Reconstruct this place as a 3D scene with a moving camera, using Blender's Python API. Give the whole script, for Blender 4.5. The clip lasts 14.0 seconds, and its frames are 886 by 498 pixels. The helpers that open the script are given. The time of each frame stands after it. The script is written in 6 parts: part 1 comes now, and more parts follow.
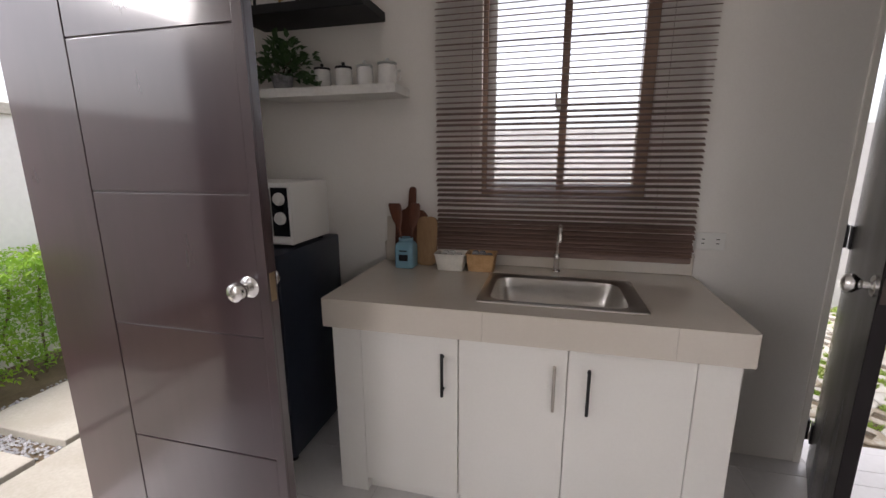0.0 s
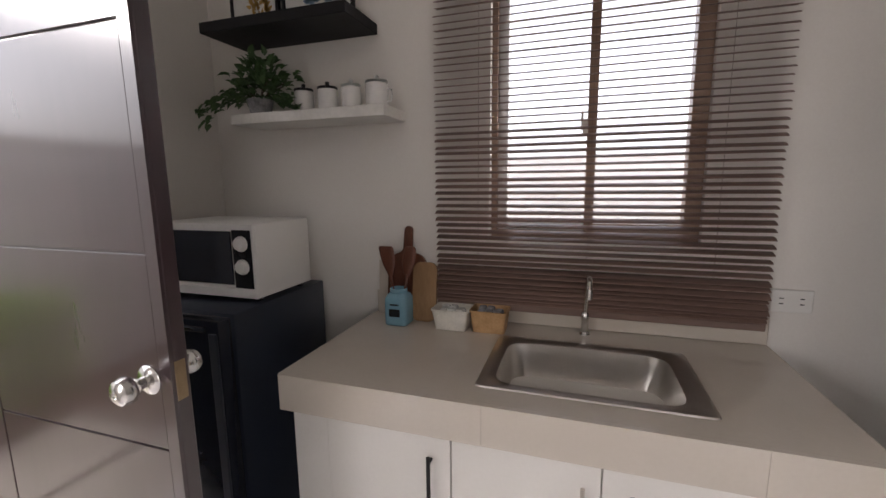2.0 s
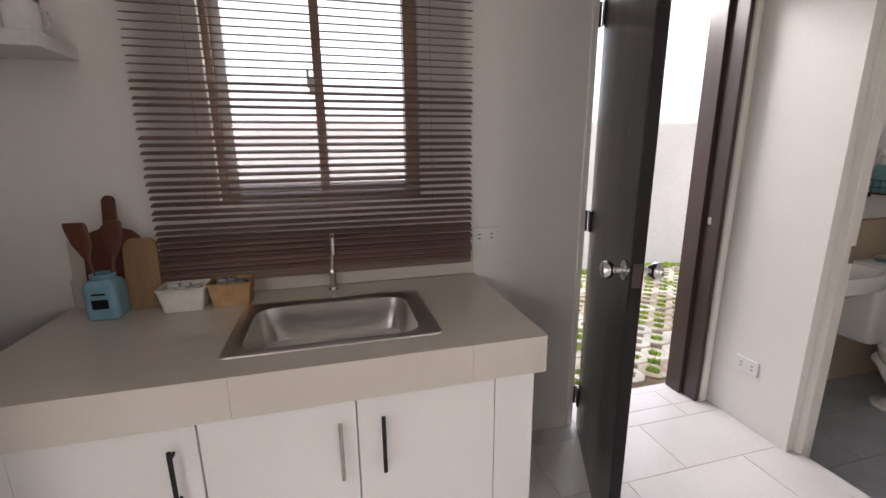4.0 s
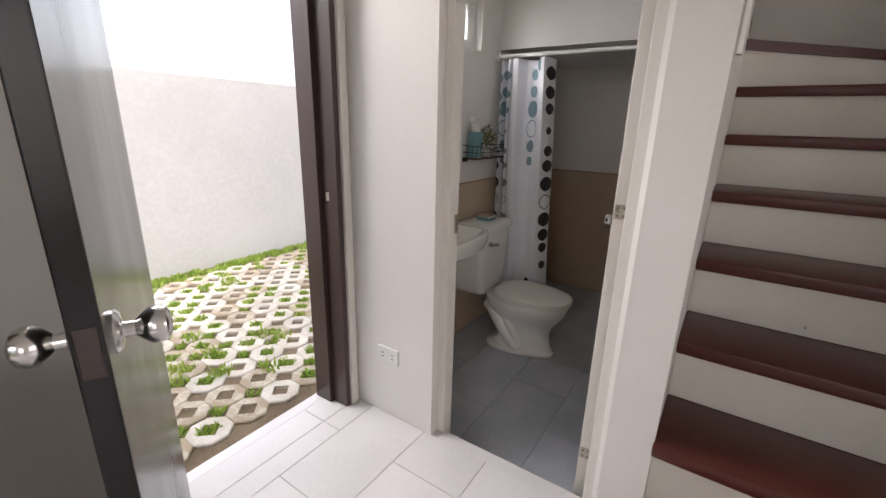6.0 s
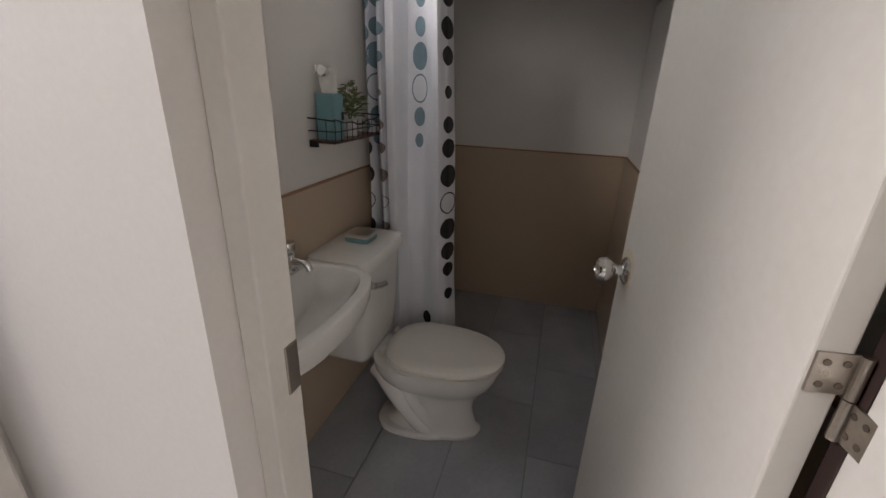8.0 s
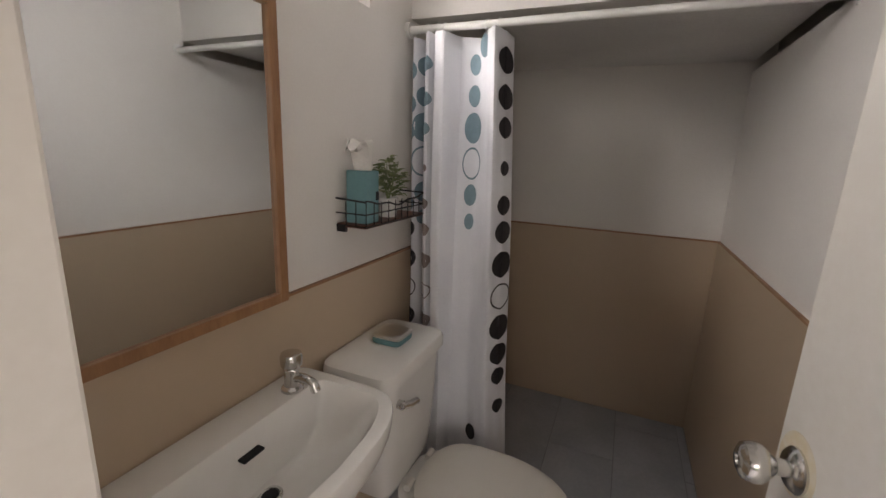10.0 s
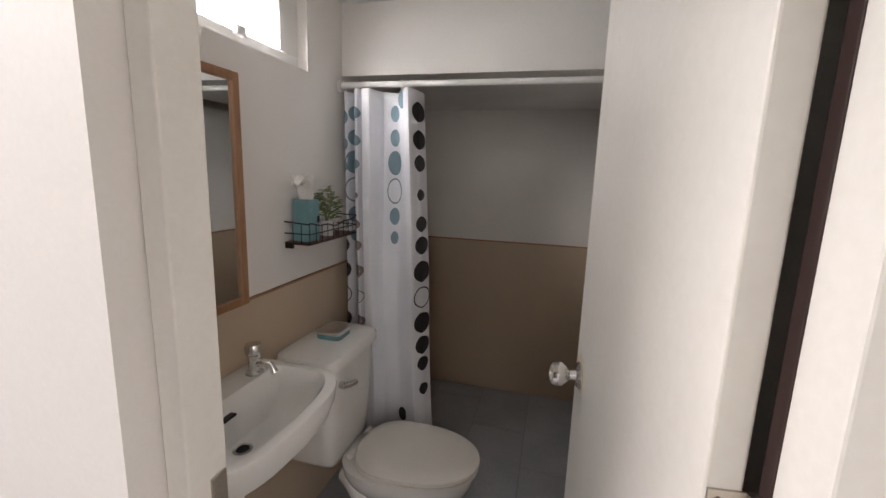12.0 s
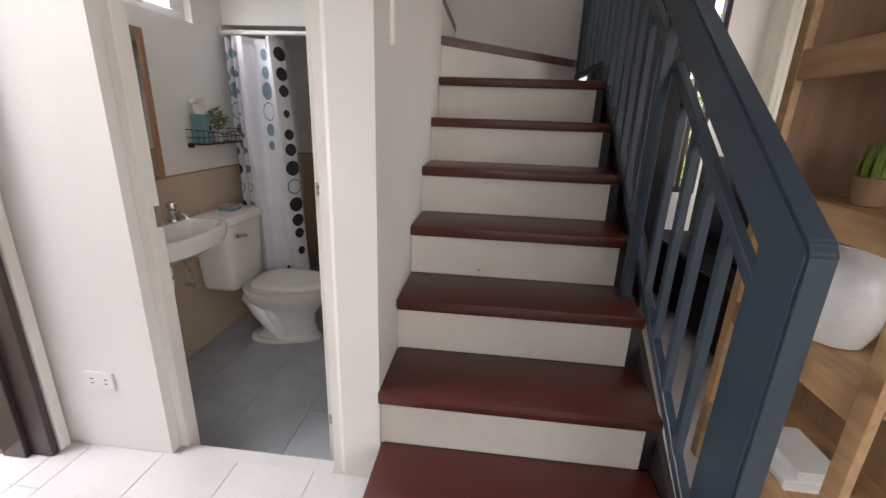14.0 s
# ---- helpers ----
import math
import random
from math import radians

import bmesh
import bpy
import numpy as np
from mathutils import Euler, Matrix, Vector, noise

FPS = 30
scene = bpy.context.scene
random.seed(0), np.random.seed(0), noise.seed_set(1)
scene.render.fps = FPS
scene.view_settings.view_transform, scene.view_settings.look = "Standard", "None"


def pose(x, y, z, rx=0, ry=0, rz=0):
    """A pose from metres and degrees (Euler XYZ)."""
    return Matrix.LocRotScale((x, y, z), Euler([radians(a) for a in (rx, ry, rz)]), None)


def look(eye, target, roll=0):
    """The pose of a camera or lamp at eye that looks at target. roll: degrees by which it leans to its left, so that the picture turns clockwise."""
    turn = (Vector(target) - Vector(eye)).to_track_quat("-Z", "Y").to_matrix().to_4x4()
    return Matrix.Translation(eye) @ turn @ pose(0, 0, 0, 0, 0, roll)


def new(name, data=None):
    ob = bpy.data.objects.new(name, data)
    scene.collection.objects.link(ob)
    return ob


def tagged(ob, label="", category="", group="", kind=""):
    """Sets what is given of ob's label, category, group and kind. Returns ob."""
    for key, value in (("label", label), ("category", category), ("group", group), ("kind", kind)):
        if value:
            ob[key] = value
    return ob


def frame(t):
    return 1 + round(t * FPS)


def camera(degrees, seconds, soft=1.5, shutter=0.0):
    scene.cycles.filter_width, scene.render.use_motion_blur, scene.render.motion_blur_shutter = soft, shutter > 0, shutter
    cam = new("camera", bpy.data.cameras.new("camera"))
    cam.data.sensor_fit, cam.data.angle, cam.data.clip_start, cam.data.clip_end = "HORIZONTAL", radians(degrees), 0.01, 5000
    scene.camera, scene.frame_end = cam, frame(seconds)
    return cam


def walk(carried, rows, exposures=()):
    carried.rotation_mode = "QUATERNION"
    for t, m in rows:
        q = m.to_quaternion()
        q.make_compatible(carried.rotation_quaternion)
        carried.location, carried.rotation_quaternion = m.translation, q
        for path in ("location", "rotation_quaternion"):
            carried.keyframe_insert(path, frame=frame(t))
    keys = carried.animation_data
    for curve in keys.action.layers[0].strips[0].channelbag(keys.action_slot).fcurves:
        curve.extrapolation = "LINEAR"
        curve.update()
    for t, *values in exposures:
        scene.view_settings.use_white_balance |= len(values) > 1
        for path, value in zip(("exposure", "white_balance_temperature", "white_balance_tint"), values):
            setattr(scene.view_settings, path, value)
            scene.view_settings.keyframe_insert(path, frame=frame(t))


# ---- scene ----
cam = camera(93.1, 14.0)
PATH = [
    (0, (-0.044, -0.01, 1.339), (-0.523, 1.885, 0.917), -0.3),
    (0.5, (-0.022, 0.204, 1.358), (-0.76, 2.027, 0.991), -1.0),
    (1, (-0.003, 0.341, 1.379), (-0.928, 2.087, 1.07), -1.1),
    (1.5, (-0.014, 0.367, 1.381), (-0.89, 2.141, 1.089), -0.8),
    (2, (-0.033, 0.375, 1.376), (-0.643, 2.254, 1.066), -0.6),
    (2.2, (-0.026, 0.381, 1.373), (-0.495, 2.296, 1.043), -0.7),
    (4.3, (0.023, 0.341, 1.335), (0.685, 2.168, 0.859), -0.5),
    (4.5, (0.032, 0.341, 1.335), (0.814, 2.117, 0.853), -0.5),
    (5, (0.18, 0.404, 1.316), (1.262, 2.002, 0.793), 0.0),
    (5.5, (0.483, 0.529, 1.294), (1.847, 1.886, 0.748), 0.7),
    (6, (0.692, 0.677, 1.275), (2.289, 1.738, 0.708), 1.5),
    (6.5, (0.904, 0.9, 1.302), (2.639, 1.701, 0.714), 2.1),
    (7, (1.15, 1.023, 1.279), (2.931, 1.691, 0.662), 1.7),
    (7.5, (1.439, 1.104, 1.293), (3.237, 1.689, 0.64), 1.4),
    (8, (1.618, 1.191, 1.27), (3.421, 1.678, 0.554), 2.2),
    (8.5, (1.758, 1.248, 1.292), (3.553, 1.769, 0.58), 2.6),
    (9, (1.886, 1.274, 1.253), (3.654, 1.981, 0.638), 3.1),
    (9.2, (1.935, 1.274, 1.257), (3.68, 2.06, 0.685), 2.8),
    (11.5, (1.826, 1.245, 1.357), (3.727, 1.817, 1.113), 2.3),
    (12, (1.617, 1.104, 1.344), (3.522, 1.601, 0.994), 1.9),
    (12.5, (1.392, 0.946, 1.324), (3.317, 1.296, 0.908), 1.5),
    (13, (1.093, 0.754, 1.287), (3.02, 0.931, 0.783), 1.9),
    (13.5, (0.897, 0.571, 1.305), (2.815, 0.686, 0.748), 1.8),
    (14, (0.742, 0.393, 1.271), (2.639, 0.59, 0.67), 2.0),
]
EXPOSURES = [(0.0, 1.66, 6500, 16), (0.5, 1.78, 6500, 16), (2.2, 1.95, 6600, 17), (4.5, 1.86, 6600, 17), (5.5, 1.7, 6600, 16), (6.0, 1.88, 6600, 16), (7.0, 1.8, 6600, 17), (8.0, 1.65, 6700, 17), (8.5, 1.63, 7100, 18), (9.0, 2.03, 7050, 18), (9.2, 2.1, 7050, 18), (11.5, 2.48, 6800, 18), (12.0, 2.25, 6700, 17), (12.6, 1.9, 6500, 17), (13.1, 2.22, 6700, 17), (14.0, 2.35, 6500, 16)]
walk(cam, [(t, look(eye, target, roll)) for t, eye, target, roll in PATH], EXPOSURES)

# ---- world, sun, large lights ----
world = bpy.data.worlds.new("sky")
scene.world = world
world.use_nodes = True
wn = world.node_tree
sky = wn.nodes.new("ShaderNodeTexSky")
sky.sky_type, sky.sun_disc = "NISHITA", False
sky.sun_elevation, sky.sun_rotation = radians(58), radians(200)
sky.air_density, sky.dust_density, sky.ozone_density = 1.0, 4.0, 1.0
bg = wn.nodes["Background"]
bg.inputs["Strength"].default_value = 0.15
haze = wn.nodes.new("ShaderNodeHueSaturation")
haze.inputs["Saturation"].default_value = 0.3
wn.links.new(sky.outputs[0], haze.inputs["Color"])
wn.links.new(haze.outputs[0], bg.inputs["Color"])
sun_data = bpy.data.lights.new("sun", "SUN")
sun_data.energy, sun_data.angle, sun_data.color = 0.65, radians(25), (1.0, 0.95, 0.88)
sun = new("sun", sun_data)
sun.matrix_world = look((0, 0, 8), (0.9, 1.6, 5.0))


def area_lamp(name, eye, target, w, h, power, color=(1.0, 0.97, 0.93)):
    d = bpy.data.lights.new(name, "AREA")
    d.shape, d.size, d.size_y, d.energy, d.color = "RECTANGLE", w, h, power, color
    ob = new(name, d)
    ob.matrix_world = look(eye, target)
    return ob


# daylight lamp in a wide living room window, added unseen in the south wall
area_lamp("unseen_window_south", (2.6, -3.42, 1.35), (2.6, 0, 1.25), 2.6, 1.8, 3.6)
# lamp in an unseen west opening, added to brighten the west-facing walls
area_lamp("unseen_window_west", (-1.60, -1.7, 1.4), (2, -1.0, 1.0), 1.8, 1.5, 4.2)
area_lamp("door_light_front", (-1.70, 0.58, 2.0), (1.6, 0.75, 0.4), 0.9, 0.12, 2.2)
# fill lamp added out of view above the back door, lifts hall floor and wall
area_lamp("door_fill_back", (1.45, 2.75, 2.31), (1.5, 1.2, 0.5), 0.90, 0.30, 11.3, (1.0, 0.98, 0.96))
area_lamp("window_light_bath", (2.60, 2.126, 1.86), (2.42, 1.0, 0.75), 0.70, 0.20, 1.1, (0.97, 0.98, 1.0))
area_lamp("window_light_east", (4.40, -2.2, 1.45), (0, -2.2, 1.3), 0.8, 1.25, 2.6)
# fill lamp added high over the stair; there is no window behind it
area_lamp("fill_light_stairwell", (3.4, -0.6, 4.45), (3.4, 0.0, 0), 1.2, 0.8, 7)


# ---- materials ----
def mat(name, base, rough=0.5, metal=0.0, alt=None, scale=3.0, fine=60.0, bump=0.05, mix=0.5, spec=0.5, vary=0.0, stretch=(1, 1, 1), coat=0.0, dist=0.002, rvar=0.12, coat_rough=0.1):
    m = bpy.data.materials.new(name)
    m.use_nodes = True
    nt = m.node_tree
    N, L = nt.nodes, nt.links
    p = N["Principled BSDF"]
    alt = alt or tuple(c * 0.82 for c in base)
    tc = N.new("ShaderNodeTexCoord")
    mp = N.new("ShaderNodeMapping")
    mp.inputs["Scale"].default_value = stretch
    L.new(tc.outputs["Object"], mp.inputs["Vector"])
    n1, n2 = N.new("ShaderNodeTexNoise"), N.new("ShaderNodeTexNoise")
    n1.inputs["Scale"].default_value, n1.inputs["Detail"].default_value = scale, 5
    n2.inputs["Scale"].default_value, n2.inputs["Detail"].default_value = fine, 4
    L.new(mp.outputs[0], n1.inputs["Vector"])
    L.new(mp.outputs[0], n2.inputs["Vector"])
    add = N.new("ShaderNodeMath")
    add.operation = "MULTIPLY_ADD"
    add.inputs[1].default_value = 0.4
    L.new(n2.outputs["Fac"], add.inputs[0])
    L.new(n1.outputs["Fac"], add.inputs[2])
    ramp = N.new("ShaderNodeMapRange")
    ramp.inputs["From Min"].default_value, ramp.inputs["From Max"].default_value = 0.45, 0.95
    ramp.inputs["To Max"].default_value = mix * 2
    ramp.interpolation_type = "SMOOTHSTEP"
    L.new(add.outputs[0], ramp.inputs["Value"])
    cm = N.new("ShaderNodeMix")
    cm.data_type = "RGBA"
    cm.inputs["A"].default_value, cm.inputs["B"].default_value = (*base, 1), (*alt, 1)
    L.new(ramp.outputs[0], cm.inputs["Factor"])
    out = cm.outputs["Result"]
    if vary:
        oi = N.new("ShaderNodeObjectInfo")
        hsv = N.new("ShaderNodeHueSaturation")
        mr = N.new("ShaderNodeMapRange")
        mr.inputs["To Min"].default_value, mr.inputs["To Max"].default_value = 1 - vary, 1 + vary
        L.new(oi.outputs["Random"], mr.inputs["Value"])
        L.new(mr.outputs[0], hsv.inputs["Value"])
        L.new(out, hsv.inputs["Color"])
        out = hsv.outputs["Color"]
    L.new(out, p.inputs["Base Color"])
    rr = N.new("ShaderNodeMapRange")
    rr.inputs["To Min"].default_value, rr.inputs["To Max"].default_value = max(0.02, rough - rvar), min(1, rough + rvar)
    L.new(n1.outputs["Fac"], rr.inputs["Value"])
    L.new(rr.outputs[0], p.inputs["Roughness"])
    p.inputs["Metallic"].default_value = metal
    p.inputs["Specular IOR Level"].default_value = spec
    p.inputs["Coat Weight"].default_value = coat
    p.inputs["Coat Roughness"].default_value = coat_rough
    if bump:
        b = N.new("ShaderNodeBump")
        b.inputs["Strength"].default_value, b.inputs["Distance"].default_value = bump, dist
        L.new(add.outputs[0], b.inputs["Height"])
        L.new(b.outputs[0], p.inputs["Normal"])
    return m


def glass_mat(name, tint=(1, 1, 1), rough=0.0):
    m = bpy.data.materials.new(name)
    m.use_nodes = True
    p = m.node_tree.nodes["Principled BSDF"]
    p.inputs["Base Color"].default_value = (*tint, 1)
    p.inputs["Transmission Weight"].default_value = 1.0
    p.inputs["Roughness"].default_value = rough
    p.inputs["IOR"].default_value = 1.45
    return m


M = dict(
    wall=mat("wall_paint", (0.78, 0.755, 0.715), 0.6, alt=(0.73, 0.70, 0.66), scale=1.3, fine=140, bump=0.12, mix=0.5),
    ceil=mat("ceiling_paint", (0.80, 0.79, 0.77), 0.75, scale=1.5, fine=120, bump=0.06),
    trim=mat("trim_paint", (0.78, 0.755, 0.70), 0.35, alt=(0.71, 0.68, 0.62), scale=2, fine=80, bump=0.05),
    bathdoor=mat("bath_door_paint", (0.76, 0.735, 0.68), 0.33, alt=(0.70, 0.665, 0.60), scale=2, fine=60, bump=0.06),
    tile=mat("floor_tile_glaze", (0.72, 0.70, 0.69), 0.16, alt=(0.66, 0.64, 0.63), scale=2.5, fine=40, bump=0.012, vary=0.03, rvar=0.06),
    grout=mat("grout", (0.58, 0.555, 0.54), 0.9, bump=0.2),
    btile=mat("bath_floor_tile", (0.43, 0.45, 0.48), 0.35, alt=(0.34, 0.36, 0.39), scale=4, fine=60, bump=0.03, vary=0.04),
    bgrout=mat("bath_grout", (0.31, 0.32, 0.335), 0.9, bump=0.2),
    wains=mat("beige_wall_tile", (0.52, 0.40, 0.285), 0.42, rvar=0.04, alt=(0.475, 0.382, 0.28), scale=1.2, fine=30, bump=0.01, mix=0.25),
    doorwood=mat("dark_brown_gloss_paint", (0.040, 0.020, 0.024), 0.30, spec=0.6, alt=(0.030, 0.014, 0.018), scale=2.0, fine=14, bump=0.04, stretch=(3, 3, 0.5), dist=0.003, coat=0.9, coat_rough=0.10, rvar=0.06),
    doorblack=mat("black_door_paint", (0.012, 0.008, 0.0095), 0.24, spec=0.35, alt=(0.009, 0.007, 0.0075), scale=2.0, fine=16, bump=0.08, stretch=(3, 3, 0.6)),
    jamb=mat("brown_jamb_paint", (0.060, 0.038, 0.034), 0.35, alt=(0.045, 0.028, 0.025), scale=3, fine=30, bump=0.08, stretch=(3, 3, 0.5)),
    tread=mat("mahogany_tread", (0.078, 0.017, 0.011), 0.36, spec=0.35, alt=(0.068, 0.014, 0.009), scale=4, fine=30, bump=0.04, stretch=(3.5, 0.6, 3.5), coat=0.1, coat_rough=0.25, rvar=0.05),
    darkstring=mat("dark_string_and_gap", (0.020, 0.014, 0.014), 0.5, scale=3, fine=40, bump=0.05),
    riser=mat("riser_paint", (0.68, 0.645, 0.585), 0.5, alt=(0.62, 0.58, 0.51), scale=3, fine=40, bump=0.03, mix=0.4),
    rail=mat("blue_grey_steel_paint", (0.022, 0.043, 0.064), 0.42, alt=(0.018, 0.035, 0.053), scale=3, fine=90, bump=0.08),
    chrome=mat("chrome", (0.70, 0.69, 0.67), 0.19, 1.0, alt=(0.66, 0.65, 0.63), scale=20, fine=200, bump=0.0, rvar=0.06),
    steel=mat("brushed_steel", (0.66, 0.63, 0.59), 0.30, 1.0, alt=(0.58, 0.55, 0.51), scale=8, fine=220, bump=0.02, stretch=(1, 1, 1), rvar=0.05),
    nickel=mat("satin_nickel", (0.55, 0.50, 0.44), 0.3, 1.0, scale=20, fine=200, bump=0.02),
    blackmetal=mat("black_metal", (0.015, 0.014, 0.015), 0.45, 0.3, scale=20, fine=120, bump=0.05),
    counter=mat("taupe_counter_tile", (0.60, 0.545, 0.475), 0.12, alt=(0.565, 0.51, 0.44), scale=5, fine=90, bump=0.01, rvar=0.05),
    cabinet=mat("white_laminate", (0.80, 0.775, 0.73), 0.36, alt=(0.76, 0.735, 0.69), scale=2, fine=90, bump=0.02),
    slat=mat("brown_wood_slat", (0.20, 0.128, 0.102), 0.4, alt=(0.15, 0.094, 0.076), scale=6, fine=50, bump=0.06, stretch=(0.4, 4, 4), vary=0.18),
    winframe=mat("brown_window_frame", (0.36, 0.245, 0.18), 0.4, scale=4, fine=60, bump=0.04),
    porcelain=mat("white_porcelain", (0.80, 0.785, 0.75), 0.09, alt=(0.77, 0.75, 0.71), scale=3, fine=40, bump=0.0, coat=0.4, rvar=0.04),
    seat=mat("toilet_seat_plastic", (0.72, 0.69, 0.63), 0.45, alt=(0.70, 0.67, 0.61), scale=3, fine=40, bump=0.0, rvar=0.02),
    # north garden wall: white render, darkened in colour to tone down its bright daylight
    fence=mat("fence_render_dimmed", (0.47, 0.465, 0.46), 0.85, alt=(0.40, 0.395, 0.39), scale=0.8, fine=25, bump=0.2, mix=0.6),
    # same render on the west wall, colour brightened because its face gets no sun
    fencebright=mat("fence_render_brightened", (0.78, 0.77, 0.75), 0.8, alt=(0.68, 0.67, 0.65), scale=0.8, fine=25, bump=0.2, mix=0.5),
    soil=mat("soil", (0.16, 0.12, 0.075), 0.95, alt=(0.09, 0.065, 0.04), scale=5, fine=60, bump=0.8, dist=0.01),
    paver=mat("concrete_paver", (0.54, 0.52, 0.47), 0.85, alt=(0.38, 0.345, 0.285), scale=5, fine=60, bump=0.4, vary=0.10),
    mudpaver=mat("muddy_paver", (0.47, 0.43, 0.36), 0.9, alt=(0.30, 0.25, 0.18), scale=9, fine=70, bump=0.5, mix=0.7, vary=0.12),
    grass=mat("grass_blade", (0.20, 0.31, 0.05), 0.6, alt=(0.34, 0.40, 0.10), scale=4, fine=20, bump=0.0),
    leaf=mat("hedge_leaf", (0.09, 0.23, 0.022), 0.45, alt=(0.30, 0.44, 0.04), scale=3.5, fine=25, bump=0.0, mix=0.6),
    bark=mat("bark", (0.10, 0.07, 0.045), 0.9, scale=12, fine=60, bump=0.6),
    slab=mat("stepping_slab", (0.34, 0.32, 0.28), 0.85, alt=(0.26, 0.24, 0.205), scale=3, fine=70, bump=0.3, vary=0.06),
    gravel=mat("grey_gravel", (0.36, 0.36, 0.37), 0.8, alt=(0.18, 0.18, 0.19), scale=30, fine=120, bump=0.2),
    mirror=mat("mirror_silver", (0.86, 0.88, 0.88), 0.02, 1.0, alt=(0.85, 0.87, 0.87), bump=0.0, rvar=0.0),
    pine=mat("pine_wood", (0.50, 0.32, 0.165), 0.5, alt=(0.38, 0.22, 0.10), scale=4, fine=24, bump=0.1, stretch=(1, 6, 6)),
    pineback=mat("plywood_back", (0.30, 0.19, 0.105), 0.6, alt=(0.23, 0.14, 0.075), scale=4, fine=24, bump=0.1, stretch=(5, 5, 0.8)),
    oakframe=mat("orange_wood_frame", (0.36, 0.19, 0.09), 0.4, alt=(0.27, 0.13, 0.06), scale=5, fine=40, bump=0.08, stretch=(4, 4, 0.7)),
    brass=mat("dull_brass", (0.34, 0.25, 0.15), 0.5, 0.7, scale=20, fine=120, bump=0.03),
    stain=mat("yellowed_paint", (0.70, 0.60, 0.40), 0.4, alt=(0.76, 0.71, 0.60), scale=25, fine=90, bump=0.02),
    steel_dark=mat("tarnished_screw", (0.22, 0.18, 0.15), 0.4, 0.8, scale=40, fine=200, bump=0.05),
    black=mat("black_gloss", (0.006, 0.006, 0.008), 0.3, spec=0.2, scale=5, fine=60, bump=0.01),
    curtain_c=mat("cream_curtain", (0.78, 0.75, 0.66), 0.9, scale=6, fine=200, bump=0.2),
    white=mat("white_plastic", (0.78, 0.77, 0.74), 0.35, alt=(0.76, 0.75, 0.72), scale=5, fine=80, bump=0.004),
    glass=glass_mat("clear_glass"),
    frost=glass_mat("frosted_glass", (0.9, 0.95, 0.95), 0.35),
)

def let_light_through(m, color, share):
    """Thin cloth or leaves pass some daylight."""
    nt = m.node_tree
    tl, mx = nt.nodes.new("ShaderNodeBsdfTranslucent"), nt.nodes.new("ShaderNodeMixShader")
    tl.inputs["Color"].default_value = (*color, 1)
    mx.inputs["Fac"].default_value = share
    nt.links.new(nt.nodes["Principled BSDF"].outputs[0], mx.inputs[1])
    nt.links.new(tl.outputs[0], mx.inputs[2])
    nt.links.new(mx.outputs[0], nt.nodes["Material Output"].inputs["Surface"])


let_light_through(M["curtain_c"], (0.92, 0.92, 0.88), 0.7)
let_light_through(M["leaf"], (0.28, 0.50, 0.04), 0.4)
let_light_through(M["grass"], (0.36, 0.52, 0.08), 0.35)


# ---- mesh helpers ----
WM = {}
OFF = Vector((0, 0, 0))        # where a fitted group of things sits against its drawn numbers


def thing(name, loc=(0, 0, 0), label="", category="", group="", kind="", rz=0):
    ob = new(name)
    ob.empty_display_size = 0.05
    ob.matrix_basis = pose(*(Vector(loc) + OFF), 0, 0, rz)
    WM[ob] = ob.matrix_basis.copy()
    return tagged(ob, label, category, group, kind)


def part(name, bm, material, parent=None, label="", smooth=False, local=False):
    me = bpy.data.meshes.new(name)
    bmesh.ops.recalc_face_normals(bm, faces=bm.faces)
    bm.to_mesh(me)
    bm.free()
    if not local and OFF.length:
        me.transform(Matrix.Translation(OFF))
    me.materials.append(material)
    if smooth:
        for f in me.polygons:
            f.use_smooth = True
        me.set_sharp_from_angle(angle=radians(38))
    ob = new(name, me)
    if parent:
        ob.parent = parent
        if not local:
            ob.matrix_parent_inverse = WM[parent].inverted()
    WM[ob] = WM[parent].copy() if (parent and local) else Matrix()
    if label:
        ob["label"] = label
    return ob


def setting(name, bm, material, label="", category="", smooth=False):
    return tagged(part(name, bm, material, smooth=smooth), label, category, "", "structure")


def box(x0, y0, z0, x1, y1, z1, bev=0.0, bm=None, seg=2):
    bm = bm or bmesh.new()
    r = bmesh.ops.create_cube(bm, size=1, matrix=Matrix.LocRotScale(((x0 + x1) / 2, (y0 + y1) / 2, (z0 + z1) / 2), None, (abs(x1 - x0), abs(y1 - y0), abs(z1 - z0))))
    if bev:
        es = list({e for v in r["verts"] for e in v.link_edges})
        bmesh.ops.bevel(bm, geom=es, offset=bev, segments=seg, profile=0.5, affect="EDGES")
    return bm


def rod(p0, p1, r, seg=12, bm=None, r2=None):
    bm = bm or bmesh.new()
    a, b = Vector(p0), Vector(p1)
    q = (b - a).to_track_quat("Z", "Y").to_matrix().to_4x4()
    bmesh.ops.create_cone(bm, cap_ends=True, segments=seg, radius1=r, radius2=r if r2 is None else r2, depth=(b - a).length, matrix=Matrix.Translation((a + b) / 2) @ q)
    return bm


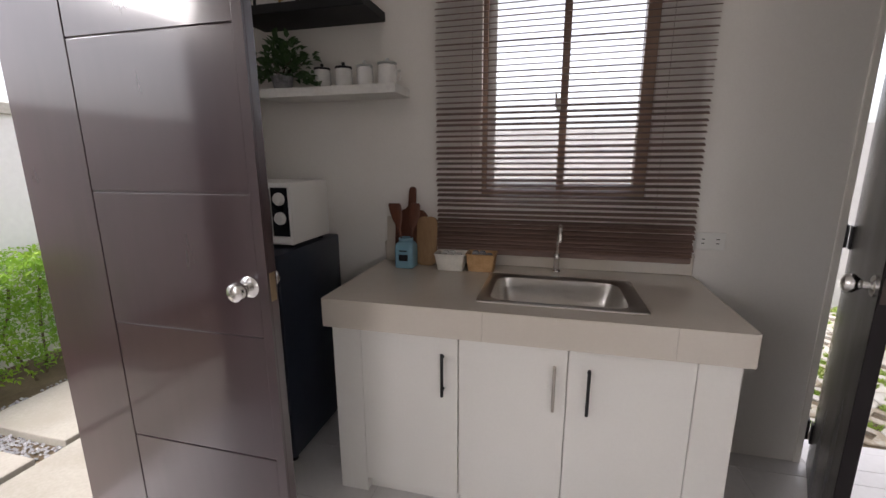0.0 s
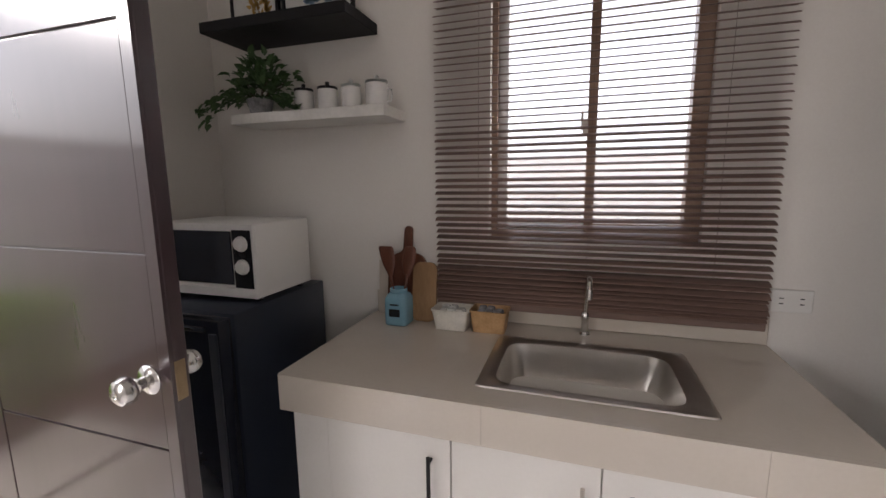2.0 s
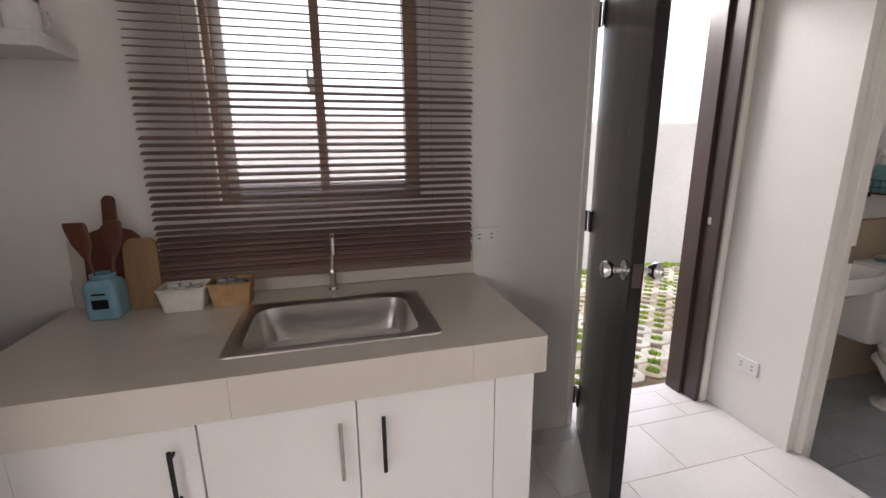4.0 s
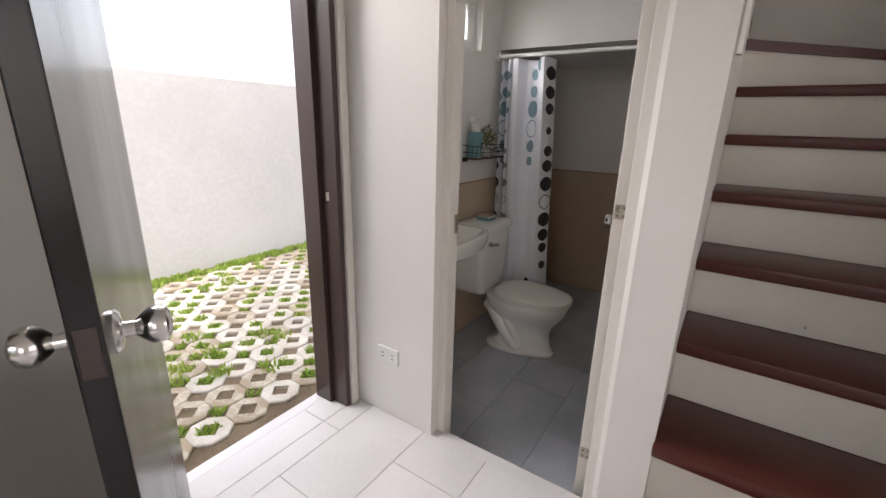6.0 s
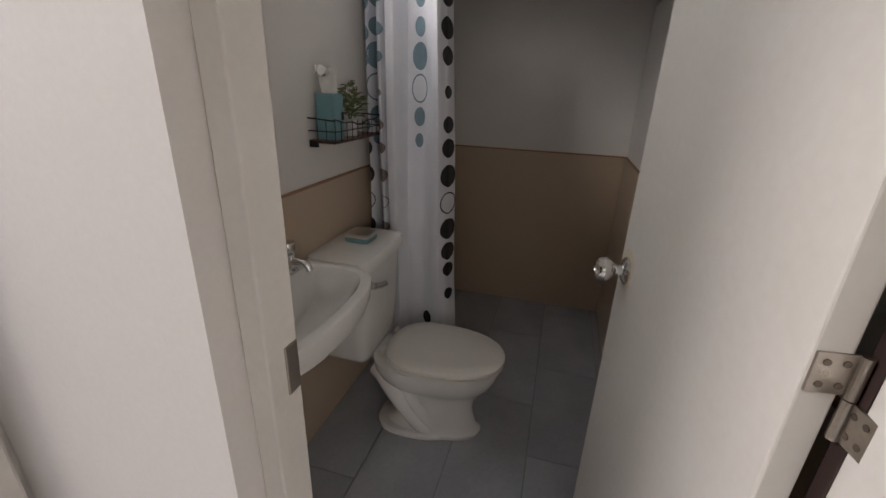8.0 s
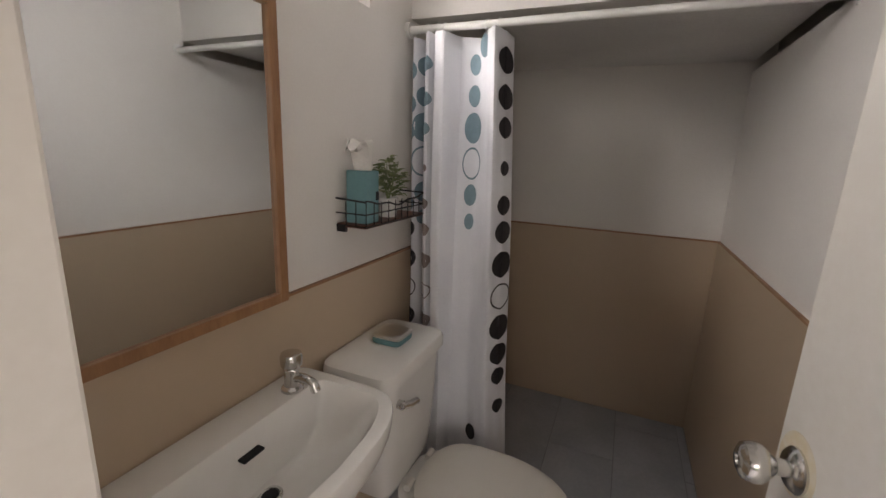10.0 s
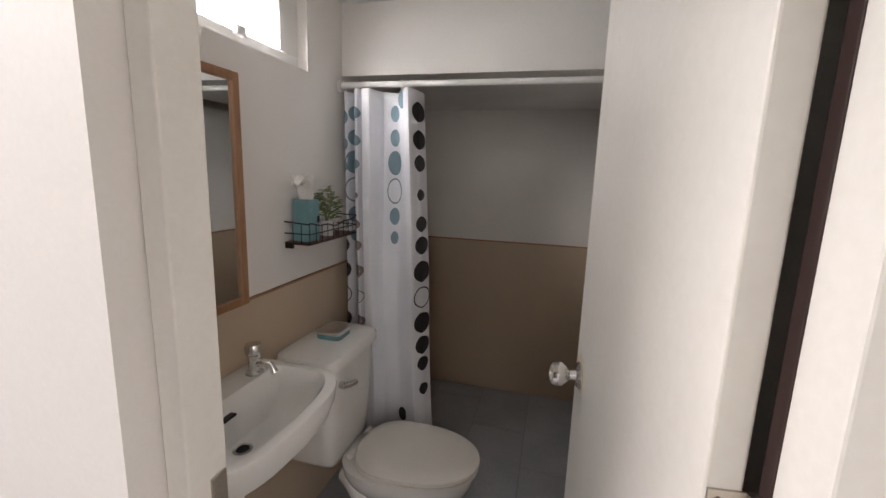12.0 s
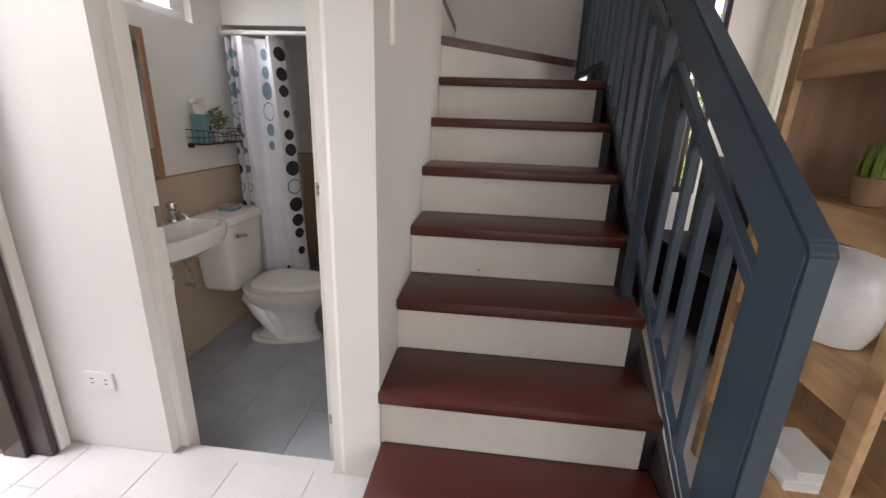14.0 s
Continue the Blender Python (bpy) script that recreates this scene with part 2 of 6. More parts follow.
def bar(p0, p1, w, h, bm=None, up=(0, 1, 0)):
    """A rectangular bar from p0 to p1: w across along up, h the other way."""
    bm = bm or bmesh.new()
    a, b = Vector(p0), Vector(p1)
    d = (b - a).normalized()
    u = Vector(up)
    s = d.cross(u).normalized()
    u = s.cross(d).normalized()
    rot = Matrix((s, u, d)).transposed().to_4x4()
    r = bmesh.ops.create_cube(bm, size=1, matrix=Matrix.Translation((a + b) / 2) @ rot @ Matrix.Diagonal((h, w, (b - a).length, 1)))
    es = list({e for v in r["verts"] for e in v.link_edges})
    bmesh.ops.bevel(bm, geom=es, offset=min(w, h) * 0.12, segments=1, affect="EDGES")
    return bm


def lathe(profile, at=(0, 0, 0), axis=(0, 0, 1), seg=28, bm=None, sx=1.0, sy=1.0):
    """A turned shape: (radius, height) pairs along axis from at."""
    bm = bm or bmesh.new()
    m = Matrix.Translation(at) @ Vector(axis).to_track_quat("Z", "Y").to_matrix().to_4x4()
    rings = []
    for r, h in profile:
        rings.append([bm.verts.new(m @ Vector((r * sx * math.cos(2 * math.pi * i / seg), r * sy * math.sin(2 * math.pi * i / seg), h))) for i in range(seg)])
    for a, b in zip(rings, rings[1:]):
        for i in range(seg):
            j = (i + 1) % seg
            bm.faces.new((a[i], a[j], b[j], b[i]))
    for ring in (rings[0], rings[-1]):
        bm.faces.new(ring)
    return bm


def loft(rings, bm=None, caps=True):
    """Skin over closed rings of equally many points."""
    bm = bm or bmesh.new()
    vs = [[bm.verts.new(p) for p in r] for r in rings]
    n = len(vs[0])
    for a, b in zip(vs, vs[1:]):
        for i in range(n):
            j = (i + 1) % n
            bm.faces.new((a[i], a[j], b[j], b[i]))
    if caps:
        bm.faces.new(vs[0])
        bm.faces.new(vs[-1])
    return bm


def tube(points, r, seg=8, bm=None, closed=False):
    bm = bm or bmesh.new()
    pts = [Vector(p) for p in points]
    rings = []
    n = len(pts)
    for i, p in enumerate(pts):
        d = (pts[min(i + 1, n - 1)] - pts[max(i - 1, 0)]).normalized()
        q = d.to_track_quat("Z", "Y").to_matrix()
        rings.append([p + q @ Vector((r * math.cos(2 * math.pi * k / seg), r * math.sin(2 * math.pi * k / seg), 0)) for k in range(seg)])
    return loft(rings, bm)


def smooth_path(points, steps=6):
    """A Catmull-Rom curve through the points."""
    p = [Vector(q) for q in points]
    p = [p[0] * 2 - p[1], *p, p[-1] * 2 - p[-2]]
    out = []
    for i in range(1, len(p) - 2):
        for k in range(steps):
            t = k / steps
            out.append(0.5 * (2 * p[i] + (p[i + 1] - p[i - 1]) * t + (2 * p[i - 1] - 5 * p[i] + 4 * p[i + 1] - p[i + 2]) * t ** 2 + (3 * p[i] - p[i - 1] - 3 * p[i + 1] + p[i + 2]) * t ** 3))
    return [*out, p[-2]]


def oval(cx, cy, z, a, b, n=32, p=2.0, back=None):
    """A ring of points: a superellipse with half sizes a, b; back squares off its +y half."""
    pts = []
    for i in range(n):
        t = 2 * math.pi * i / n
        c, s = math.cos(t), math.sin(t)
        e = 2 / (back if (back and s > 0) else p)
        pts.append(Vector((cx + a * math.copysign(abs(c) ** e, c), cy + b * math.copysign(abs(s) ** e, s), z)))
    return pts


def wall(name, axis, a0, a1, t0, t1, z0, z1, holes=(), material=None, label="painted plaster wall", category="wall"):
    """A wall along x or y from a0 to a1, with thickness t0..t1 and holes (u0, u1, w0, w1) through it."""
    us = sorted({a0, a1, *[h[0] for h in holes], *[h[1] for h in holes]})
    zs = sorted({z0, z1, *[h[2] for h in holes], *[h[3] for h in holes]})
    us = [u for u in us if a0 <= u <= a1]
    zs = [z for z in zs if z0 <= z <= z1]
    bm = bmesh.new()
    grid = {}
    solid = lambda i, j: 0 <= i < len(us) - 1 and 0 <= j < len(zs) - 1 and not any(h[0] < (us[i] + us[i + 1]) / 2 < h[1] and h[2] < (zs[j] + zs[j + 1]) / 2 < h[3] for h in holes)

    def v(u, t, z):
        k = (u, t, z)
        if k not in grid:
            grid[k] = bm.verts.new((u, t, z) if axis == "x" else (t, u, z))
        return grid[k]
    for i in range(len(us) - 1):
        for j in range(len(zs) - 1):
            if not solid(i, j):
                continue
            u, u2, z, z2 = us[i], us[i + 1], zs[j], zs[j + 1]
            for t in (t0, t1):
                bm.faces.new((v(u, t, z), v(u2, t, z), v(u2, t, z2), v(u, t, z2)))
            if not solid(i - 1, j):
                bm.faces.new((v(u, t0, z), v(u, t1, z), v(u, t1, z2), v(u, t0, z2)))
            if not solid(i + 1, j):
                bm.faces.new((v(u2, t0, z), v(u2, t1, z), v(u2, t1, z2), v(u2, t0, z2)))
            if not solid(i, j - 1):
                bm.faces.new((v(u, t0, z), v(u2, t0, z), v(u2, t1, z), v(u, t1, z)))
            if not solid(i, j + 1):
                bm.faces.new((v(u, t0, z2), v(u2, t0, z2), v(u2, t1, z2), v(u, t1, z2)))
    return setting(name, bm, material or M["wall"], label, category)


# ---- the shell ----
XW, YK, YB, XE = -1.64, 1.968, 2.029, 4.29          # west wall, kitchen wall, bath north wall, east wall
YOUT, CEIL, BF = 2.13, 2.62, -0.085                 # outer face of the north wall, ceiling, bath floor
XB0, XB1, YS0, YS1 = 1.925, 2.025, 0.716, 0.826    # bath west wall, wall between bath and stair
KW = (-0.36, 0.36, 1.164, 2.194)                     # kitchen window
BD = (1.10, 1.87, -0.02, 2.08)                       # back door
BW = (2.20, 3.084, 1.704, 1.97)                    # bath window

wall("wall_north_kitchen", "x", XW - 0.12, XB0, YK, YOUT, -0.15, CEIL, [KW, BD], label="warm white painted kitchen wall with window and back door")
wall("wall_north_bath", "x", XB0, XE + 0.12, YB, YOUT + 0.001, -0.15, 5.0, [BW], label="white painted bathroom wall with a small high window")
# the first opening is an added, unseen window for the west lamp
wall("wall_west", "y", -3.6, YK, XW - 0.12, XW, -0.15, CEIL, [(-2.65, -0.75, 0.6, 2.2), (0.10, 1.07, -0.02, 2.09)], label="warm white wall with the open front door")
wall("wall_south", "x", XW - 0.12, XE + 0.12, -3.6, -3.48, -0.15, 5.0, [(1.2, 4.0, 0.4, 2.3)], label="white living room wall with an added, unseen wide window")
wall("wall_east", "y", -3.48, YB, XE, XE + 0.12, -0.15, 5.0, [(-2.65, -1.75, 0.75, 2.15), (-1.235, -0.215, 0.75, 2.35)], label="white wall behind the stair and living room")
wall("wall_bath_west", "y", YS0, YK, XB0, XB1, -0.15, CEIL, [(0.850, 1.534, -0.14, 2.0)], label="white wall with the bathroom doorway")
wall("wall_stair", "x", XB1, 3.345, YS0, YS1, -0.15, CEIL, label="white wall between bathroom and stair")
wall("wall_under_stair", "x", 3.345, XE, YS0, YS1, -0.15, 1.70, label="wall of the shower under the stair")
setting("bulkhead", box(3.345, YS1, 1.745, 3.46, YB, 2.03), M["wall"], "white bulkhead above the shower", "bulkhead")
setting("ceiling_shower", box(3.46, YS1, 1.745, XE, YB, 1.80), M["ceil"], "low painted ceiling of the shower", "ceiling")
setting("ceiling_bath", box(XB1, YS1, 2.03, 3.46, YB, 2.08), M["ceil"], "white bathroom ceiling", "ceiling")
setting("ceiling_kitchen", box(XW, -3.48, CEIL, XB0, YK, CEIL + 0.1), M["ceil"], "white painted ceiling", "ceiling")
setting("ceiling_living", box(XB0, -3.48, CEIL, XE, -0.32, CEIL + 0.1), M["ceil"], "white painted living room ceiling", "ceiling")
setting("ceiling_stairwell", box(XB0, -0.32, 4.6, XE, YOUT, 4.7), M["ceil"], "white ceiling high above the stair", "ceiling")
wall("wall_stairwell_south", "x", XB0, XE, -0.44, -0.32, CEIL + 0.1, 4.6, label="upper wall of the stairwell")
wall("wall_stairwell_west", "y", -0.32, YOUT, XB0 - 0.1, XB0, CEIL + 0.1, 4.6, label="upper wall of the stairwell")
setting("floor_slab", box(XW - 0.12, -3.6, -0.16, XE + 0.12, YOUT, BF - 0.012), M["grout"], "concrete floor slab", "floor")
floor = setting("floor", box(XW - 0.12, -3.48, BF - 0.012, XB1 - 0.055, YOUT - 0.012, -0.003), M["grout"], "pale glossy tiled floor with thin joints", "floor")
floor_east = setting("floor_living", box(XB1 - 0.055, -3.48, BF - 0.012, XE, YS0, -0.003), M["grout"], "pale tiled living room floor", "floor")
bath_floor = setting("floor_bath", box(XB1 - 0.055, YS1, BF - 0.012, XE, YB, BF - 0.003), M["bgrout"], "blue-grey tiled bathroom floor", "floor")

# beige tile dado of the bathroom, 8 mm proud
DZ = 0.928
setting("wainscot_north", box(XB1, YB - 0.008, BF, XE, YB, DZ), M["wains"], "beige wall tiles to chest height", "wall tiles")
setting("wainscot_east", box(XE - 0.008, YS1 + 0.008, BF, XE, YB - 0.008, DZ), M["wains"], "beige wall tiles to chest height", "wall tiles")
setting("wainscot_south", box(XB1, YS1, BF, XE, YS1 + 0.008, DZ), M["wains"], "beige wall tiles to chest height", "wall tiles")
bm = bmesh.new()
box(XB1, YB - 0.011, DZ, XE, YB, DZ + 0.007, bm=bm)
box(XE - 0.011, YS1, DZ, XE, YB - 0.011, DZ + 0.007, bm=bm)
box(XB1, YS1, DZ, XE - 0.011, YS1 + 0.011, DZ + 0.007, bm=bm)
setting("wainscot_trim", bm, M["oakframe"], "thin brown edge along the top of the wall tiles", "trim")

# bathroom doorway: a painted frame set back in the wall, with an eased plaster corner on the hinge side
setting("trim_bath_frame", box(1.970, 1.500, BF, XB1 + 0.006, 1.5335, 2.0, 0.003), M["trim"], "cream painted door frame on the latch side", "door frame")
setting("trim_bath_frame", box(1.945, 0.8505, BF, XB1 - 0.012, 0.898, 2.0, 0.003), M["trim"], "cream painted door frame on the hinge side", "door frame")
setting("trim_bath_head", box(1.955, 0.8985, 1.965, XB1 - 0.012, 1.4995, 1.9995, 0.003), M["trim"], "cream painted door frame head", "door frame")
bm = bmesh.new()
corner = [[bm.verts.new((x, y, z)) for x, y in ((XB0 + 0.0005, 0.8502), (XB0 + 0.0195, 0.868), (XB0 + 0.0195, 0.8502))] for z in (0.0, 1.9995)]
bm.faces.new(corner[0])
bm.faces.new(corner[1])
for i in range(3):
    k = (i + 1) % 3
    bm.faces.new((corner[0][i], corner[0][k], corner[1][k], corner[1][i]))
setting("trim_bath_corner", bm, M["wall"], "eased plaster corner beside the door frame", "door reveal")
setting("trim_bath_rebate", box(XB1 - 0.011, 0.8505, BF, XB1 + 0.010, 0.8975, 1.9995, 0.001), M["jamb"], "dark brown rebate behind the door frame", "door frame")
setting("threshold_bath", box(XB0 - 0.002, 0.8985, BF, XB1 - 0.045, 1.4995, 0.0), M["tile"], "tiled edge where the floor steps down", "threshold")

# back doorway: dark jambs and white casing
bm = box(1.845, YK - 0.012, 0.0, 1.8695, YOUT + 0.012, 2.08, 0.003)
box(1.822, YK + 0.075, 0.0, 1.845, YOUT + 0.012, 2.08, 0.003, bm=bm)
setting("trim_back_jamb", bm, M["jamb"], "dark brown rebated wooden door jamb", "door jamb")
bm = box(1.1005, YK + 0.05, 0.0, 1.118, YOUT + 0.012, 2.08, 0.003)
setting("trim_back_jamb", bm, M["jamb"], "dark brown wooden door jamb on the hinge side", "door jamb")
setting("trim_back_head", box(1.122, YK - 0.012, 2.055, 1.845, YOUT + 0.012, 2.0795, 0.003), M["jamb"], "dark brown wooden door head", "door jamb")
setting("trim_back_casing", box(1.872, YK - 0.022, 0.0, 1.912, YK, 2.12, 0.006), M["trim"], "white painted door casing", "door casing")
setting("trim_back_casing", box(1.07, YK - 0.010, 0.0, 1.098, YK, 2.12, 0.004), M["trim"], "white painted door casing", "door casing")
setting("threshold_back", box(1.122, YOUT - 0.03, -0.16, 1.845, YOUT + 0.03, -0.001, 0.004), M["tile"], "tiled sill of the back door", "threshold")

# front doorway jambs
setting("trim_front_jamb", box(XW - 0.125, 0.1005, 0.0, XW + 0.008, 0.125, 2.09, 0.003), M["jamb"], "dark brown wooden front door jamb", "door jamb")
setting("trim_front_jamb", box(XW - 0.125, 1.045, 0.0, XW + 0.008, 1.0695, 2.09, 0.003), M["jamb"], "dark brown wooden front door jamb", "door jamb")
setting("trim_front_head", box(XW - 0.125, 0.125, 2.065, XW + 0.008, 1.045, 2.0895, 0.003), M["jamb"], "dark brown wooden front door head", "door jamb")


# ---- doors ----
def knob_bm(at, axis, r=0.027):
    prof = [(0.031, 0), (0.031, 0.004), (0.026, 0.009), (0.012, 0.012), (0.011, 0.026), (0.017, 0.032), (r, 0.044), (r * 1.03, 0.054), (r * 0.9, 0.064), (r * 0.6, 0.069), (0.008, 0.070), (0.006, 0.067)]
    return lathe(prof, at, axis, 24)


door = thing("door_1", (-1.62, 0.97, 0), "open dark brown glossy wooden front door with grooved panels", "door", kind="structure")
X0, X1 = -1.622, -0.785
body = part("leaf", box(X0, 0.956, 0.012, X1, 0.99, 2.055, 0.003), M["doorwood"], door)
gz = [0.012, 0.437, 0.839, 1.249, 1.668, 2.055]
part("stile", box(X0 + 0.001, 0.95, 0.012, -1.361, 0.958, 2.055, 0.002), M["doorwood"], door)
part("edge_strip", box(-0.8158, 0.95, 0.012, X1 - 0.001, 0.958, 2.055, 0.0005), M["doorwood"], door)
for a, b in zip(gz, gz[1:]):
    part("panel", box(-1.357, 0.95, a + 0.0025, -0.8160, 0.958, b - 0.0025, 0.0012), M["doorwood"], door)
part("door_knob", knob_bm((-0.845, 0.951, 0.99), (0, -1, 0)), M["chrome"], door, "chrome ball knob", True)
part("door_knob", knob_bm((-0.845, 0.989, 0.99), (0, 1, 0)), M["chrome"], door, "chrome ball knob", True)
part("latch_plate", box(X1 - 0.001, 0.958, 0.948, X1 + 0.0015, 0.982, 1.031, 0.001), M["brass"], door, "dull brass latch plate")

HX, HY, TX, TY = 1.143, 1.93, 0.852, 1.294
ang = math.degrees(math.atan2(TY - HY, TX - HX))
door2 = thing("door_2", (HX, HY, 0), "open black painted wooden back door", "door", kind="structure", rz=ang)
LW = math.hypot(TX - HX, TY - HY)
part("leaf", box(0.008, -0.036, 0.012, LW, 0.0, 2.045, 0.003), M["doorblack"], door2, local=True)
part("door_knob", knob_bm((LW - 0.06, -0.036, 0.987), (0, -1, 0)), M["chrome"], door2, "chrome ball knob", True, True)
part("door_knob", knob_bm((LW - 0.06, 0.0, 0.987), (0, 1, 0)), M["chrome"], door2, "chrome ball knob", True, True)
part("latch_plate", box(LW - 0.001, -0.030, 0.952, LW + 0.0015, -0.006, 1.022, 0.001), M["jamb"], door2, "dull brown latch plate", local=True)
for z in (0.17, 1.03, 1.86):
    bm = box(-0.012, -0.042, z - 0.045, 0.03, -0.036, z + 0.045, 0.001)
    rod((-0.010, -0.05, z - 0.045), (-0.010, -0.05, z + 0.045), 0.006, 10, bm)
    box(-0.06, -0.052, z - 0.045, -0.010, -0.047, z + 0.045, 0.001, bm=bm)
    part("hinge", bm, M["blackmetal"], door2, "black steel hinge", local=True)
setting("strike_plate", box(1.8425, YK + 0.036, 0.965, 1.8455, YK + 0.056, 1.0, 0.001), M["nickel"], "worn brass strike plate on the jamb", "strike plate")

BX, BY, bang = 2.024, 0.9455, 7.4
door3 = thing("door_3", (BX, BY, 0), "cream painted bathroom door standing open", "door", kind="structure", rz=bang)
part("leaf", box(0.004, -0.036, BF + 0.012, 0.605, 0.0, 1.985, 0.003), M["bathdoor"], door3, local=True)
part("door_knob", knob_bm((0.55, 0.0, 0.90), (0, 1, 0)), M["chrome"], door3, "chrome ball knob", True, True)
part("door_knob", knob_bm((0.55, -0.036, 0.90), (0, -1, 0)), M["chrome"], door3, "chrome ball knob", True, True)
part("knob_stain", lathe([(0.045, 0), (0.044, 0.0006), (0.002, 0.0007)], (0.553, 0.0002, 0.905), (0, 1, 0), 24), M["stain"], door3, "yellowed paint round the knob", local=True)
for z in (0.125, 1.012, 1.80):
    # lift-off hinge: the upper leaf on the door's edge, the lower one on the frame
    bm = box(0.0008, -0.0385, z + 0.002, 0.0042, -0.003, z + 0.046, 0.0008)
    rod((-0.002, -0.042, z + 0.001), (-0.002, -0.042, z + 0.047), 0.0055, 14, bm)
    h = part("hinge", bm, M["nickel"], door3, "worn steel hinge leaf and knuckle", local=True)
    for dy in (-0.030, -0.013):
        for dz in (0.012, 0.036):
            part("screw", rod((-0.0004, dy, z + dz), (0.001, dy, z + dz), 0.0036, 10), M["steel_dark"], h, local=True)
    bm = rod((-0.002, -0.042, z - 0.046), (-0.002, -0.042, z - 0.0005), 0.0055, 14)
    box(-0.034, -0.0462, z - 0.045, -0.003, -0.0432, z - 0.001, 0.0008, bm=bm)
    h = part("hinge", bm, M["nickel"], door3, "worn steel hinge leaf and knuckle", local=True)
    for dx in (-0.026, -0.012):
        for dz in (-0.034, -0.011):
            part("screw", rod((dx, -0.0440, z + dz), (dx, -0.0426, z + dz), 0.0036, 10), M["steel_dark"], h, local=True)
setting("strike_plate", box(2.001, 1.4965, 0.880, 2.026, 1.4995, 0.953, 0.001), M["nickel"], "steel strike plate in the bathroom door lining", "strike plate")

# ---- stair ----
RY, HYR, RS = -0.215, -0.172, 0.785
hz = lambda x: 1.43 + (x - 2.0) * 0.775         # middle of the handrail
uz = lambda x: 1.178 + (x - 2.0) * RS           # upper bar
lz = lambda x: 0.465 + (x - 2.0) * RS           # lower bar
def side_plate(outline, y0, y1, bev=0.004):
    """A plate cut to an outline in x and z, with eased edges."""
    bm = bmesh.new()
    f = [[bm.verts.new((x, y, z)) for x, z in outline] for y in (y0, y1)]
    bm.faces.new(f[0])
    bm.faces.new(f[1])
    for i in range(len(outline)):
        j = (i + 1) % len(outline)
        bm.faces.new((f[0][i], f[0][j], f[1][j], f[1][i]))
    bmesh.ops.bevel(bm, geom=list(bm.edges), offset=bev, segments=2, affect="EDGES")
    return bm


XT = 3.43                       # where the railing turns level at the top
NX, RISE, GO = 1.908, 0.2215, 0.276
stair = thing("staircase", (1.65, 0.3, 0), "straight stair with dark red-brown wooden treads and white risers", "stairs", kind="structure")
tops = [0.159 + RISE * i for i in range(8)]
nose = [NX + GO * (i - 1) for i in range(8)]
for i in range(7):
    y1 = YS0 if i > 1 else (0.719 if i == 1 else 0.714)
    x1 = nose[i + 1] + 0.03 if i < 6 else nose[6] + 0.31
    bm = box(nose[i], -0.205, tops[i] - 0.046, x1, y1, tops[i], 0.008)
    part("tread", bm, M["tread"], stair, smooth=True)
    # dark strip drawn in for the black, shaded gap beside the riser
    part("end_board", box(nose[i] + 0.034, -0.2088, 0.0 if i == 0 else tops[i - 1], nose[i] + 0.048, -0.169, tops[i] - 0.047), M["darkstring"], stair, "dark strip put in for the black gap at the open end")
    z0 = 0.0 if i == 0 else tops[i - 1]
    part("riser", box(nose[i] + 0.03, -0.168, z0, nose[i] + 0.05, YS0 - 0.001 if i else 0.712, tops[i] - 0.046), M["riser"], stair)
part("scuff", rod((nose[2] + 0.0292, 0.41, 0.732), (nose[2] + 0.0302, 0.41, 0.732), 0.0045, 7), M["gravel"], stair, "small grey chip in the paint")
# winding steps that turn over the bathroom
wx, wy = 3.345, 0.72


def wedge(p, z0, z1):
    bm = bmesh.new()
    lo = [bm.verts.new((x, y, z0)) for x, y in p]
    hi = [bm.verts.new((x, y, z1)) for x, y in p]
    n = len(p)
    bm.faces.new(lo)
    bm.faces.new(hi)
    for i in range(n):
        bm.faces.new((lo[i], lo[(i + 1) % n], hi[(i + 1) % n], hi[i]))
    return bm


part("winder_tread", wedge([(wx, wy), (XE - 0.002, -0.21), (XE - 0.002, wy)], tops[7] - 0.046, tops[7]), M["tread"], stair)
part("riser", wedge([(wx + 0.03, wy - 0.001), (XE - 0.002, -0.175), (XE - 0.002, -0.155), (wx + 0.06, wy - 0.001)], tops[6] - 0.02, tops[7] - 0.046), M["riser"], stair)
part("winder_tread", wedge([(wx + 0.03, -0.205), (XE - 0.002, -0.205), (XE - 0.002, 0.71), (wx + 0.1, 0.71)], tops[6] - 0.05, tops[6] - 0.004), M["tread"], stair)
part("winder_tread", wedge([(wx, wy + 0.002), (XE - 0.002, wy + 0.002), (XE - 0.002, 1.95), (wx + 0.3, 1.95)], tops[7] + 0.18, tops[7] + 0.226), M["tread"], stair)
part("riser", box(wx + 0.02, wy + 0.004, tops[7], XE - 0.002, wy + 0.03, tops[7] + 0.18), M["riser"], stair)
# sloping soffit below the treads and the painted string on the open side
sl = RISE / GO
bm = bmesh.new()
pr = [(nose[1] + 0.06, tops[1] - 0.30), (nose[6] + 0.35, tops[6] - 0.22), (nose[6] + 0.35, tops[6] - 0.06), (nose[1] + 0.06, tops[1] - 0.24)]
f = [[bm.verts.new((x, y, z)) for x, z in pr] for y in (-0.16, 0.712)]
bm.faces.new(f[0]); bm.faces.new(f[1])
for i in range(4):
    j = (i + 1) % 4
    bm.faces.new((f[0][i], f[0][j], f[1][j], f[1][i]))
part("soffit", bm, M["tread"], stair)
bm = bmesh.new()
pr = [(1.74, 0.0), (2.05, 0.0), (2.34, 0.228), (2.34, 0.472), (1.74, 0.05)]
f = [[bm.verts.new((x, y, z)) for x, z in pr] for y in (-0.262, -0.232)]
bm.faces.new(f[0]); bm.faces.new(f[1])
